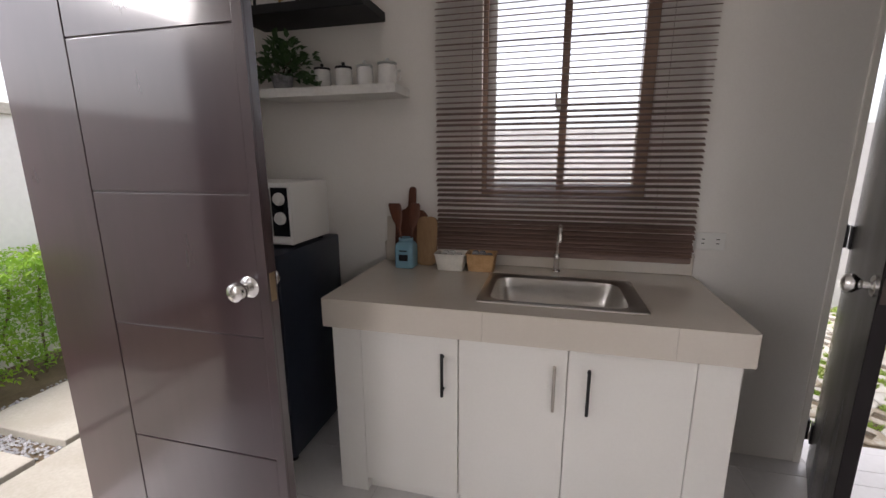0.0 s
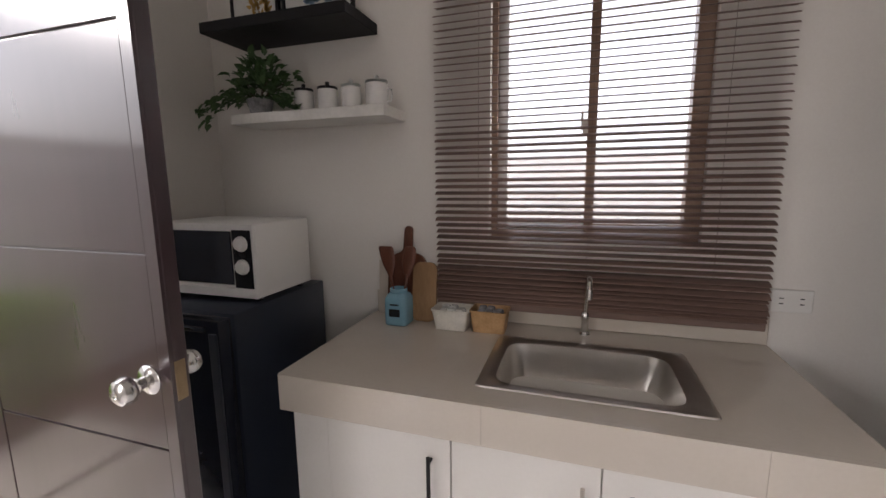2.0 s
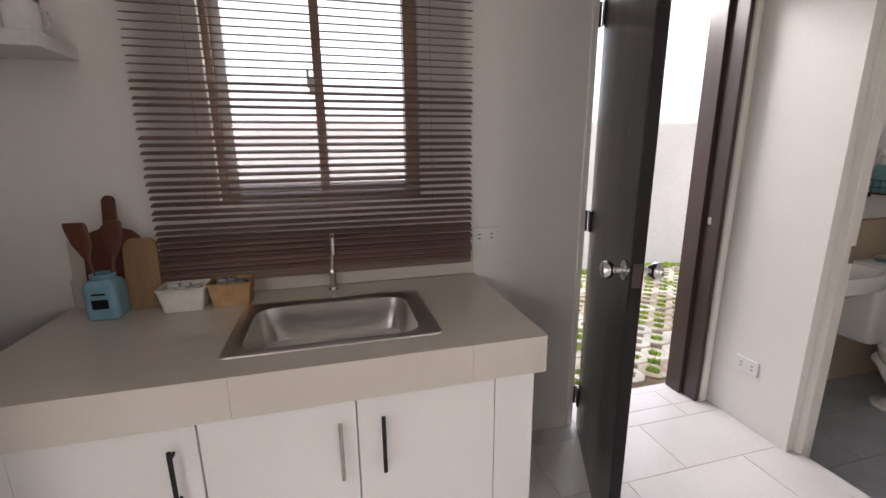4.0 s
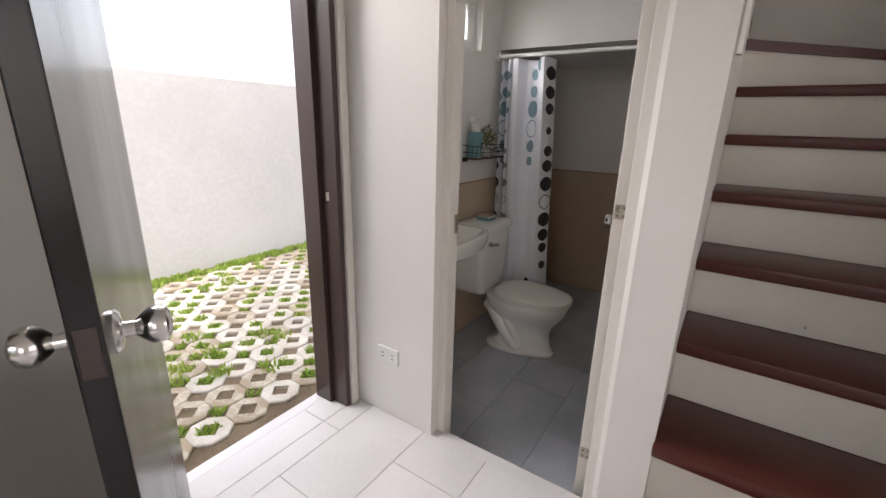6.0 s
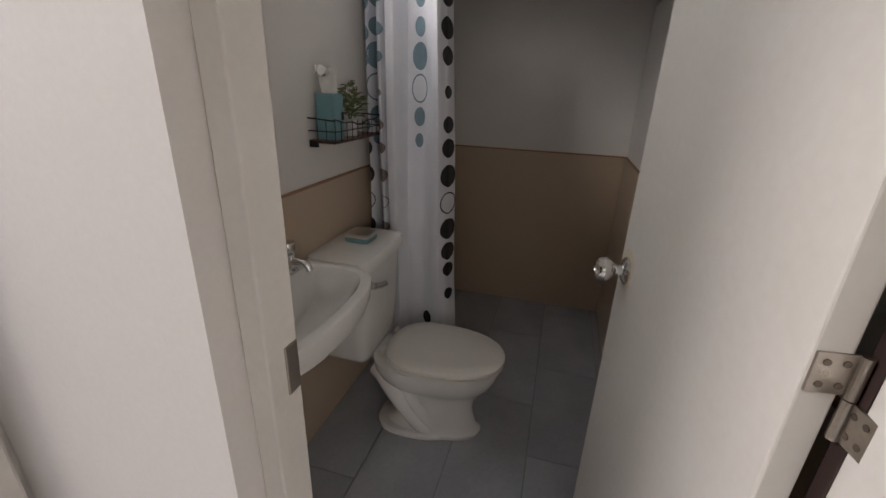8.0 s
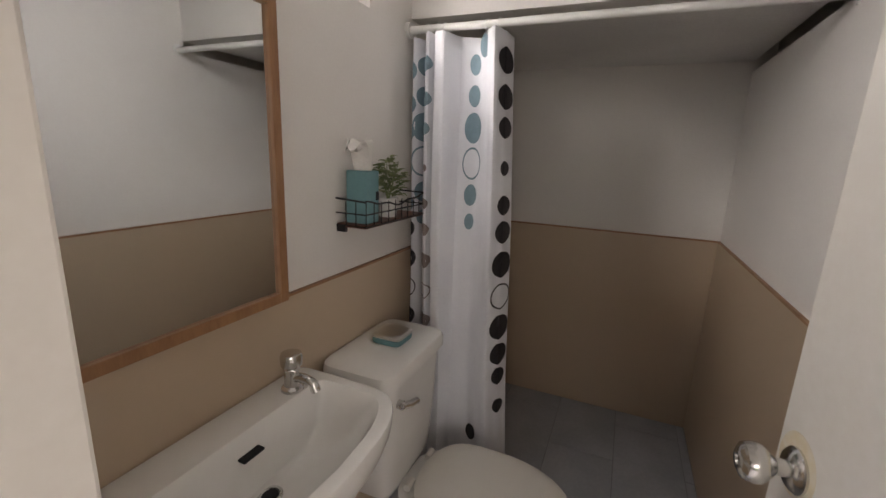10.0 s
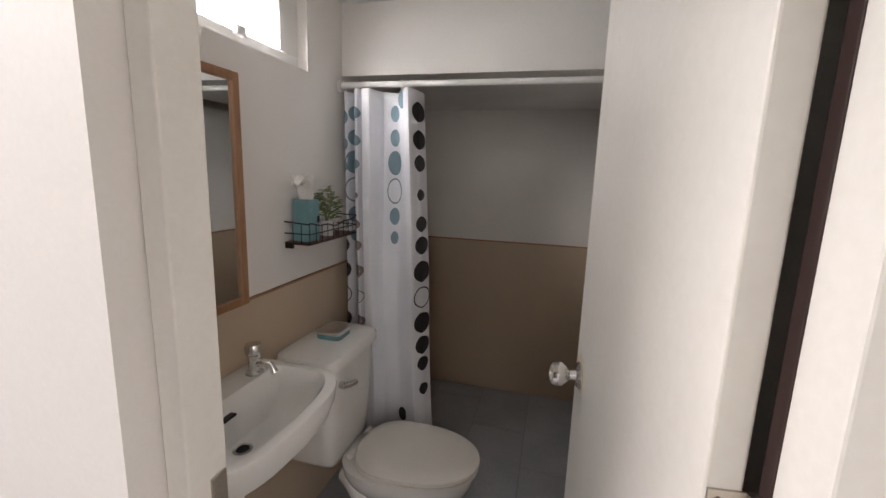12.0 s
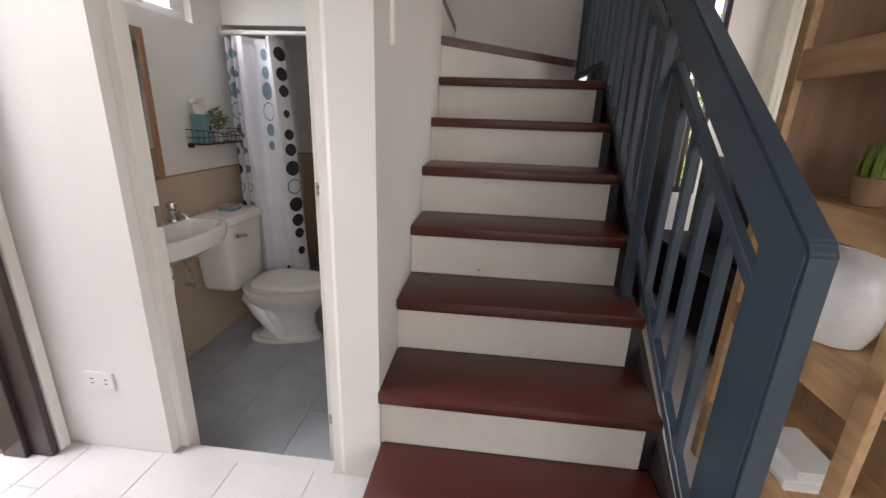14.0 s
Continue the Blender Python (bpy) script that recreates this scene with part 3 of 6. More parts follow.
for i in range(5):
    j = (i + 1) % 5
    bm.faces.new((f[0][i], f[0][j], f[1][j], f[1][i]))
part("string", bm, M["riser"], stair, "cream painted string")
bm = bmesh.new()
pr = [(nose[0] + 0.05, 0.0), (nose[1] + 0.1, 0.0), (nose[6] + 0.34, tops[6] - 0.28), (nose[6] + 0.34, tops[6] - 0.05), (nose[0] + 0.05, tops[0] - 0.05)]
f = [[bm.verts.new((x, y, z)) for x, z in pr] for y in (-0.230, -0.209)]
bm.faces.new(f[0]); bm.faces.new(f[1])
for i in range(5):
    j = (i + 1) % 5
    bm.faces.new((f[0][i], f[0][j], f[1][j], f[1][i]))
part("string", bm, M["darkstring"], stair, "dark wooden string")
part("string", side_plate([(2.36, 0.30), (3.60, 1.30), (3.60, lz(XT) - 0.02), (XT, lz(XT) - 0.02), (2.36, lz(2.36) - 0.02)], -0.262, -0.236, 0.002), M["darkstring"], stair, "dark board closing the upper tread ends")
setting("conduit", box(2.10, YS0 - 0.014, 1.47, 2.125, YS0, CEIL - 0.1, 0.003), M["white"], "white surface conduit on the stair wall", "conduit")

railing = thing("stair_railing", (1.52, -0.17, 0), "blue-grey painted steel stair railing with square balusters", "railing")
HU = 0.056                      # from the middle of the handrail to its top
HT = 0.068                      # half the handrail's upright thickness
part("handrail", side_plate([(1.478, 0.0), (1.592, 0.0), (1.592, hz(1.592) - HT), (XT, hz(XT) - HT), (XE - 0.002, hz(XT) - HT), (XE - 0.002, hz(XT) + HU), (XT, hz(XT) + HU), (1.492, hz(1.492) + HU), (1.478, hz(1.478) + HU - 0.012)], HYR - 0.030, HYR + 0.026, 0.006), M["rail"], railing, "broad handrail bent down into the newel")
part("upper_bar", bar((1.69, RY, uz(1.69)), (2.36, RY, uz(2.36)), 0.03, 0.036), M["rail"], railing)
part("upper_bar", bar((2.415, RY, uz(2.415)), (XT, RY, uz(XT)), 0.03, 0.036), M["rail"], railing)
part("upper_bar", box(XT, RY - 0.015, uz(XT) - 0.018, XE - 0.002, RY + 0.015, uz(XT) + 0.018, 0.002), M["rail"], railing)
part("lower_bar", bar((1.69, RY, lz(1.69)), (XT, RY, lz(XT)), 0.03, 0.036), M["rail"], railing)
part("lower_bar", box(XT, RY - 0.015, lz(XT) - 0.018, XE - 0.002, RY + 0.015, lz(XT) + 0.018, 0.002), M["rail"], railing)
part("end_bar", box(1.665, RY - 0.016, 0.0, 1.70, RY + 0.016, uz(1.69) + 0.01, 0.002), M["rail"], railing)
for x0, x1, z in ((1.58, 1.67, 0.30), (1.58, 1.67, 0.86)):
    part("spacer", box(x0, RY - 0.01, z - 0.012, x1, RY + 0.025, z + 0.012, 0.002), M["rail"], railing)
x = 1.832
while x < XE - 0.03:
    if abs(x - 2.385) > 0.04:
        q = min(x, XT)
        part("baluster", box(x - 0.0135, RY - 0.0135, lz(q), x + 0.0135, RY + 0.0135, uz(q), 0.002), M["rail"], railing)
    x += 0.1425
part("post", box(2.367, RY + 0.012, tops[2], 2.405, HYR + 0.008, hz(2.385) - 0.03, 0.003), M["rail"], railing)
part("base_plate", box(2.357, RY + 0.002, tops[2], 2.415, HYR + 0.018, tops[2] + 0.006, 0.001), M["rail"], railing)

# ---- kitchen: cabinets, counter, sink ----
OFF = Vector((0, 0, 0.034))
FL = -OFF.z                     # the floor, in the kitchen group's numbers
def cabinet(x0, x1, doors, label):
    c = thing("kitchen_cabinet", ((x0 + x1) / 2, 1.6, FL), label, "cabinet", "cabinets below the counter")
    part("body", box(x0, 1.364, 0.05, x1, YK - 0.002, 0.69, 0.001), M["cabinet"], c)
    part("toe_kick", box(x0 + 0.001, 1.385, FL, x1 - 0.001, 1.405, 0.05), M["cabinet"], c)
    for a, b, hx in doors:
        d = part("door", box(a + 0.0015, 1.344, 0.035, b - 0.0015, 1.362, 0.684, 0.002), M["cabinet"], c)
        bm = rod((hx, 1.318, 0.462), (hx, 1.318, 0.628), 0.0055, 14)
        for hzz in (0.482, 0.608):
            rod((hx, 1.346, hzz), (hx, 1.318, hzz), 0.0042, 10, bm)
        part("handle", bm, M["nickel"] if hx == 0.0 else M["blackmetal"], d, "slim dark bar handle", True)
    return c


cabinet(-0.709, -0.333, [(-0.709, -0.333, -0.387)], "white laminate base cabinet with one flat door")
cabinet(-0.332, 0.431, [(-0.332, 0.043, 0.0), (0.043, 0.431, 0.11)], "white laminate sink cabinet with two flat doors")
for a, b in ((-0.828, -0.711), (0.433, 0.556)):
    f = thing("end_panel", ((a + b) / 2, 1.6, FL), "white laminate end panel below the counter", "cabinet panel", "cabinets below the counter")
    part("front_panel", box(a, 1.35, 0.05, b, 1.368, 0.69, 0.002), M["cabinet"], f)
    part("side_panel", box(a, 1.3685, FL, b, YK - 0.002, 0.69, 0.002), M["cabinet"], f)
    part("toe_kick", box(a, 1.352, FL, b, 1.368, 0.0495, 0.001), M["cabinet"], f)

ct = thing("countertop", (-0.13, 1.64, 0.69), "thick taupe tiled countertop with a sink cut-out", "countertop")
bm = bmesh.new()
C0, C1, CY0, CY1 = -0.845, 0.572, 1.321, YK - 0.002
S0, S1, SY0, SY1 = -0.262, 0.272, 1.43, 1.775
for b in ((C0, CY0, S0, CY1), (S1, CY0, C1, CY1), (S0, CY0, S1, SY0), (S0, SY1, S1, CY1)):
    box(b[0], b[1], 0.74, b[2], b[3], 0.80, bm=bm)
bmesh.ops.remove_doubles(bm, verts=bm.verts, dist=0.0005)
part("slab", bm, M["counter"], ct)
for a, b in ((C0, -0.2442), (-0.2438, 0.3558), (0.3562, C1)):
    part("front_tile", box(a, CY0 - 0.008, 0.692, b, CY0 + 0.01, 0.8005, 0.0008), M["counter"], ct)
part("side_tile", box(C0 - 0.006, CY0, 0.692, C0 + 0.008, CY1, 0.8005, 0.003), M["counter"], ct)
part("side_tile", box(C1 - 0.008, CY0, 0.692, C1 + 0.006, CY1, 0.8005, 0.003), M["counter"], ct)
bs = thing("backsplash", (-0.13, YK, 0.80), "low taupe tile backsplash behind the sink", "backsplash")
part("tiles", box(C0, YK - 0.012, 0.801, C1 + 0.002, YK - 0.001, 0.895, 0.003), M["counter"], bs)

sink = thing("kitchen_sink", (0.005, 1.605, 0.806), "stainless steel drop-in kitchen sink with one bowl", "sink")
n = 48


def rect(cx, cy, z, a, b, p=9.0):
    return oval(cx, cy, z, a, b, n, p)


rings = [rect(0.0065, 1.604, 0.8015, 0.292, 0.199, 30), rect(0.0065, 1.604, 0.8055, 0.290, 0.197, 30), rect(0.0065, 1.604, 0.8075, 0.284, 0.191, 26), rect(0.0, 1.60, 0.8065, 0.252, 0.166, 8),
         rect(0.0, 1.60, 0.800, 0.243, 0.157, 7), rect(0.0, 1.60, 0.76, 0.238, 0.152, 7), rect(0.0, 1.60, 0.68, 0.228, 0.142, 6), rect(0.0, 1.60, 0.655, 0.205, 0.12, 5), rect(0.0, 1.60, 0.648, 0.15, 0.08, 3), rect(0.0, 1.60, 0.645, 0.045, 0.045, 2)]
bm = loft(rings, caps=False)
bm.verts.ensure_lookup_table()
bm.faces.new(bm.verts[-n:])
part("bowl", bm, M["steel"], sink, smooth=True)
part("drain", lathe([(0.044, 0), (0.042, 0.003), (0.03, 0.0035), (0.028, 0.001), (0.004, 0.001), (0.003, 0.003)], (0, 1.60, 0.6455)), M["blackmetal"], sink, "dark drain strainer", True)

fc = thing("kitchen_tap", (0.002, 1.905, 0.80), "slim chrome kitchen tap", "tap")
part("base", lathe([(0.019, 0), (0.018, 0.006), (0.013, 0.010), (0.012, 0.05), (0.015, 0.056), (0.015, 0.075), (0.010, 0.082)], (0.002, 1.905, 0.801)), M["chrome"], fc, "", True)
part("spout", tube([(0.002, 1.905, 0.88), (0.004, 1.903, 0.95), (0.007, 1.895, 0.99), (0.009, 1.875, 1.012), (0.010, 1.845, 1.016), (0.010, 1.82, 1.008), (0.010, 1.812, 0.985)], 0.0095, 12), M["chrome"], fc, "", True)
part("nozzle", rod((0.010, 1.812, 0.99), (0.010, 1.811, 0.955), 0.0125, 14), M["chrome"], fc, "", True)

# ---- kitchen window and blind ----
win = thing("window_1", (0, YK, 1.13), "brown framed sliding kitchen window", "window", kind="structure")
u0, u1, w0, w1 = KW[0], KW[1], KW[2] - OFF.z, KW[3] - OFF.z
fy0, fy1 = YK + 0.03, YK + 0.085
bm = box(u0, fy0, w0, 0.016, fy1, w0 + 0.03, 0.002)
box(0.0162, fy0, w0, u1, fy1, w0 + 0.06, 0.002, bm=bm)
box(u0, fy0, w1 - 0.06, u1, fy1, w1, 0.002, bm=bm)
box(u0, fy0, w0 + 0.03, u0 + 0.022, fy1, w1 - 0.06, 0.002, bm=bm)
box(u1 - 0.05, fy0, w0 + 0.06, u1, fy1, w1 - 0.06, 0.002, bm=bm)
part("window_frame", bm, M["winframe"], win)
bm = box(u0 + 0.0222, fy1 - 0.03, w0 + 0.0302, u0 + 0.058, fy1, w1 - 0.0602, 0.002)
box(u0 + 0.0582, fy1 - 0.03, w0 + 0.0302, -0.0162, fy1, w0 + 0.062, 0.002, bm=bm)
part("sash", bm, M["white"], win, "pale sash of the sliding pane")
part("mullion", box(-0.0158, fy0 - 0.004, w0 + 0.0305, 0.016, fy1 - 0.01, w1 - 0.06, 0.002), M["winframe"], win)
bm = box(-0.032, fy0 - 0.024, 1.50, -0.014, fy0 - 0.004, 1.56, 0.003)
box(-0.038, fy0 - 0.032, 1.52, -0.03, fy0 - 0.02, 1.585, 0.002, bm=bm)
part("latch", bm, M["trim"], win, "small pale sash latch")
part("window_sill", box(u0 - 0.012, YK - 0.012, w0 - 0.018, u1 + 0.012, YK + 0.03, w0, 0.003), M["trim"], win, "white sill")
for a, b in ((u0 + 0.0222, -0.016), (0.016, u1 - 0.0502)):
    g = part("pane", box(a, fy0 + 0.02, w0 + 0.06, b, fy0 + 0.024, w1 - 0.06), M["glass"], win, "clear glass pane")
    g.visible_shadow = False

blind = thing("venetian_blind", (0, YK - 0.04, 0.87), "brown wooden venetian blind hanging open over the window", "blind")
bx0, bx1, by = -0.556, 0.547, YK - 0.042
rng = random.Random(4)
slat_mesh = None
z = 0.905
k = 0
SP = 0.0242
while z < 2.28:
    if slat_mesh is None:
        bm = bmesh.new()
        prof = [(y * 1.3, q) for y, q in [(-0.0135, -0.0014), (-0.007, 0.0004), (0, 0.001), (0.007, 0.0004), (0.0135, -0.0014), (0.0135, -0.0036), (0.007, -0.0018), (0, -0.0012), (-0.007, -0.0018), (-0.0135, -0.0036)]]
        L = (bx1 - bx0) / 2
        loft([[Vector((x, py, pz)) for py, pz in prof] for x in (-L, L)], bm)
        ob = part("slat", bm, M["slat"], blind)
        slat_mesh = ob.data
    else:
        ob = new("slat", slat_mesh)
        ob.parent = blind
        ob.matrix_parent_inverse = WM[blind].inverted()
    low = max(0.0, 1 - (z - 0.9) / 0.16)
    ob.matrix_basis = pose((bx0 + bx1) / 2 + rng.uniform(-0.003, 0.003), by, z, 16 + 14 * low + rng.uniform(-5, 5), rng.uniform(-0.2, 0.2), 0)
    z += SP * (1 - 0.45 * low)
    k += 1
part("bottom_rail", box(bx0, by - 0.02, 0.862, bx1, by + 0.02, 0.888, 0.004), M["slat"], blind)
part("headrail", box(bx0, by - 0.03, 2.285, bx1, YK - 0.001, 2.34, 0.004), M["slat"], blind)
for x in (-0.40, 0.0, 0.40):
    part("ladder_cord", rod((x, by + 0.021, 0.88), (x, by + 0.021, 2.3), 0.0007, 6), M["slat"], blind)

# ---- sockets ----
def socket(at, axis, w=0.115, h=0.075):
    s = thing("wall_socket", at, "white double wall socket", "socket")
    x, y, z = at
    if axis == "y":
        part("plate", box(x - w / 2, y - 0.009, z - h / 2, x + w / 2, y, z + h / 2, 0.003), M["white"], s)
        holes = [(x + dx, y - 0.0095, z + dz) for dx in (-0.028, 0.028) for dz in (-0.009, 0.009)]
        for hx, hy, hz in holes:
            part("slot", box(hx - 0.006, hy, hz - 0.0018, hx + 0.006, hy + 0.002, hz + 0.0018), M["black"], s)
    else:
        part("plate", box(x - 0.009, y - w / 2, z - h / 2, x, y + w / 2, z + h / 2, 0.003), M["white"], s)
        for dy in (-0.028, 0.028):
            for dz in (-0.009, 0.009):
                part("slot", box(x - 0.0095, y + dy - 0.006, z + dz - 0.0018, x - 0.0075, y + dy + 0.006, z + dz + 0.0018), M["black"], s)


socket((0.628, YK, 0.955), "y")
OFF_K = OFF
OFF = Vector((0, 0, 0))
socket((XB0, 1.767, 0.303), "x")
OFF = OFF_K

# ---- fridge and microwave ----
M["fridge"] = mat("charcoal_fridge_enamel", (0.028, 0.035, 0.052), 0.38, alt=(0.022, 0.028, 0.043), scale=4, fine=160, bump=0.05)
M["fridgedoor"] = mat("fridge_door_gloss", (0.018, 0.022, 0.034), 0.2, scale=4, fine=100, bump=0.01)
fr = thing("fridge", (-1.35, 1.66, 0), "dark charcoal one-door fridge beside the counter", "fridge")
part("body", box(-1.60, 1.41, 0.0, -1.082, 1.915, 0.93, 0.008), M["fridge"], fr, smooth=True)
d = part("door", box(-1.60, 1.345, 0.02, -1.084, 1.403, 0.925, 0.012), M["fridgedoor"], fr, "glossy near-black door", True)
part("edge_trim", box(-1.12, 1.338, 0.06, -1.088, 1.346, 0.885, 0.003), M["fridge"], d, "dark grey vertical trim")
part("handle", box(-1.59, 1.335, 0.885, -1.13, 1.352, 0.905, 0.006), M["fridgedoor"], d, "glossy dark handle lip")
for x in (-1.56, -1.12):
    for y in (1.45, 1.88):
        part("foot", rod((x, y, FL), (x, y, 0.035), 0.02, 10), M["black"], fr)

mw = thing("microwave_oven", (-1.31, 1.68, 0.93), "white microwave oven with two dials on the fridge", "microwave")
part("body", box(-1.545, 1.535, 0.948, -1.083, 1.83, 1.21, 0.006), M["white"], mw, smooth=True)
part("front", box(-1.545, 1.522, 0.948, -1.083, 1.536, 1.21, 0.004), M["white"], mw)
part("door_glass", box(-1.535, 1.517, 0.995, -1.178, 1.523, 1.185, 0.003), M["fridgedoor"], mw, "dark blue-black glass door")
part("control_panel", box(-1.172, 1.518, 0.985, -1.094, 1.523, 1.19, 0.002), M["black"], mw, "black control panel")
for z in (1.143, 1.062):
    part("dial", lathe([(0.027, 0), (0.027, 0.006), (0.022, 0.010), (0.020, 0.018), (0.004, 0.019)], (-1.132, 1.518, z), (0, -1, 0), 24), M["white"], mw, "round white dial", True)
bm = loft([[Vector((-1.545 + 0.46 * t, 1.521 - dy, z)) for dy, z in ((0, 0.952), (0.012 * math.sin(math.pi * min(1, t * 1.05)) + 0.002, 0.955), (0.012 * math.sin(math.pi * min(1, t * 1.05)) + 0.002, 0.978 + 0.006 * math.sin(math.pi * t)), (0, 0.982 + 0.006 * math.sin(math.pi * t)))] for t in [i / 16 for i in range(17)]])
part("lower_trim", bm, M["white"], mw, smooth=True)
for x in (-1.51, -1.12):
    for y in (1.57, 1.80):
        part("foot", rod((x, y, 0.93), (x, y, 0.95), 0.012, 10), M["black"], mw)

# ---- wall shelves ----
M["whitewood"] = mat("white_shelf_paint", (0.80, 0.785, 0.75), 0.4, scale=3, fine=60, bump=0.03)
M["blackwood"] = mat("black_shelf_paint", (0.010, 0.010, 0.012), 0.5, spec=0.25, scale=4, fine=60, bump=0.05)
s1 = thing("wall_shelf", (-1.03, YK, 1.60), "white floating wall shelf above the fridge", "shelf", "floating shelves")
part("board", box(-1.375, 1.772, 1.582, -0.70, YK - 0.001, 1.622, 0.003), M["whitewood"], s1)
s2 = thing("wall_shelf", (-1.13, YK, 1.94), "black floating wall shelf", "shelf", "floating shelves")
part("board", box(-1.445, 1.725, 1.918, -0.81, YK - 0.001, 1.958, 0.003), M["blackwood"], s2)

M["ceramic"] = mat("white_ceramic", (0.80, 0.79, 0.77), 0.15, scale=5, fine=50, bump=0.0)
for i, (x, lid) in enumerate(((-1.088, "b"), (-0.98, "b"), (-0.876, "g"), (-0.768, "g"))):
    j = thing("storage_jar", (x, 1.86, 1.622), "white ceramic jar with a black lid" if lid == "b" else "white ceramic jar with a glass lid", "jar", "jars on the shelf")
    r = (0.037, 0.038, 0.036, 0.042)[i]
    h = (0.082, 0.082, 0.083, 0.088)[i]
    part("body", lathe([(r * 0.9, 0), (r, 0.004), (r * 1.02, h * 0.5), (r, h - 0.008), (r * 0.93, h)], (x, 1.86, 1.6225)), M["ceramic"], j, smooth=True)
    lm = M["blackmetal"] if lid == "b" else M["frost"]
    part("lid", lathe([(r * 0.95, 0), (r * 1.03, 0.003), (r * 1.0, 0.009), (r * 0.4, 0.014), (0.006, 0.015), (0.008, 0.022), (0.007, 0.028), (0.002, 0.030)], (x, 1.86, 1.6225 + h)), lm, j, "black lid with a knob" if lid == "b" else "pale glass lid", True)
    if i == 3:
        part("handle", tube([(x + r, 1.86, 1.69), (x + r + 0.018, 1.86, 1.685), (x + r + 0.02, 1.86, 1.665), (x + r + 0.014, 1.86, 1.645), (x + r, 1.86, 1.642)], 0.004, 8), M["ceramic"], j, smooth=True)


def leaf_mesh(bm, at, d, up, ln, wd, fold=0.25):
    """One pointed leaf of eight triangles, bent along its length."""
    d, up = Vector(d).normalized(), Vector(up)
    s = d.cross(up)
    s = s.normalized() if s.length > 1e-4 else Vector((1, 0, 0))
    nrm = s.cross(d)
    at = Vector(at)
    c = [bm.verts.new(at + d * ln * t + nrm * (-0.35 * ln * t * t)) for t in (0, 0.35, 0.7, 1.0)]
    l = [bm.verts.new(at + d * ln * t + s * wd * w + nrm * (fold * wd - 0.35 * ln * t * t)) for t, w in ((0.3, 0.5), (0.65, 0.38))]
    r = [bm.verts.new(at + d * ln * t - s * wd * w + nrm * (fold * wd - 0.35 * ln * t * t)) for t, w in ((0.3, 0.5), (0.65, 0.38))]
    for q in ((c[0], c[1], l[0]), (c[1], c[2], l[1], l[0]), (c[2], c[3], l[1]), (c[0], r[0], c[1]), (c[1], r[0], r[1], c[2]), (c[2], r[1], c[3])):
        bm.faces.new(q)


M["ivy"] = mat("ivy_leaf", (0.035, 0.085, 0.022), 0.5, alt=(0.075, 0.14, 0.05), scale=14, fine=40, bump=0.0)
pl = thing("potted_ivy", (-1.30, 1.86, 1.622), "trailing dark green artificial ivy in a grey pot", "plant")
part("pot", lathe([(0.035, 0), (0.04, 0.004), (0.05, 0.06), (0.052, 0.065), (0.046, 0.066), (0.044, 0.05)], (-1.30, 1.86, 1.6225)), M["gravel"], pl, "small grey pot", True)
rng = random.Random(9)
bm = bmesh.new()
for i in range(420):
    if i < 330:
        th, ph = rng.uniform(0, 2 * math.pi), rng.uniform(-0.15, 1.4)
        rr = rng.uniform(0.45, 1.0) * (1 + 0.18 * math.sin(3 * th + 1) + 0.12 * math.sin(5 * ph))
        p = Vector((-1.28 + 0.15 * rr * math.cos(th) * math.cos(ph), 1.85 + 0.085 * rr * math.sin(th) * math.cos(ph), 1.69 + 0.155 * rr * math.sin(ph)))
        out = (p - Vector((-1.28, 1.85, 1.67))).normalized()
    elif i < 385:
        t = rng.random()
        p = Vector((-1.38 - 0.17 * t + rng.uniform(-0.02, 0.02), 1.80 + rng.uniform(-0.03, 0.04), 1.70 - 0.10 * t * t + rng.uniform(-0.02, 0.025)))
        out = Vector((-0.8, -0.5, -0.3))
    else:
        t = rng.random()
        p = Vector((-1.17 + 0.09 * t, 1.80 + rng.uniform(-0.03, 0.02), 1.66 - 0.02 * t + rng.uniform(-0.015, 0.02)))
        out = Vector((0.7, -0.5, 0.1))
    out += Vector((rng.uniform(-0.6, 0.6), rng.uniform(-0.6, 0.6), rng.uniform(-0.5, 0.4)))
    p.y = min(p.y, YK - 0.03)
    leaf_mesh(bm, p, out, (rng.uniform(-0.3, 0.3), rng.uniform(-0.3, 0.3), 1), rng.uniform(0.025, 0.045), rng.uniform(0.022, 0.036))
for v in bm.verts:
    v.co.y = min(v.co.y, YK - 0.006)
    v.co.x = max(v.co.x, XW + 0.01)
part("foliage", bm, M["ivy"], pl)
bm = bmesh.new()
for i in range(7):
    a = i * 0.9
    tube([(-1.30, 1.86, 1.67), (-1.29 + 0.05 * math.cos(a), 1.85 + 0.03 * math.sin(a), 1.72), (-1.28 + 0.11 * math.cos(a), 1.85 + 0.06 * math.sin(a), 1.74)], 0.002, 5, bm)
part("stem_cluster", bm, M["bark"], pl)

M["paper"] = mat("art_paper", (0.72, 0.72, 0.69), 0.7, scale=4, fine=60, bump=0.02)
M["gold"] = mat("ochre_print", (0.48, 0.30, 0.07), 0.6, alt=(0.30, 0.17, 0.04), scale=18, fine=60, bump=0.0)
M["bluep"] = mat("blue_print", (0.10, 0.17, 0.28), 0.6, alt=(0.25, 0.33, 0.42), scale=20, fine=70, bump=0.0)


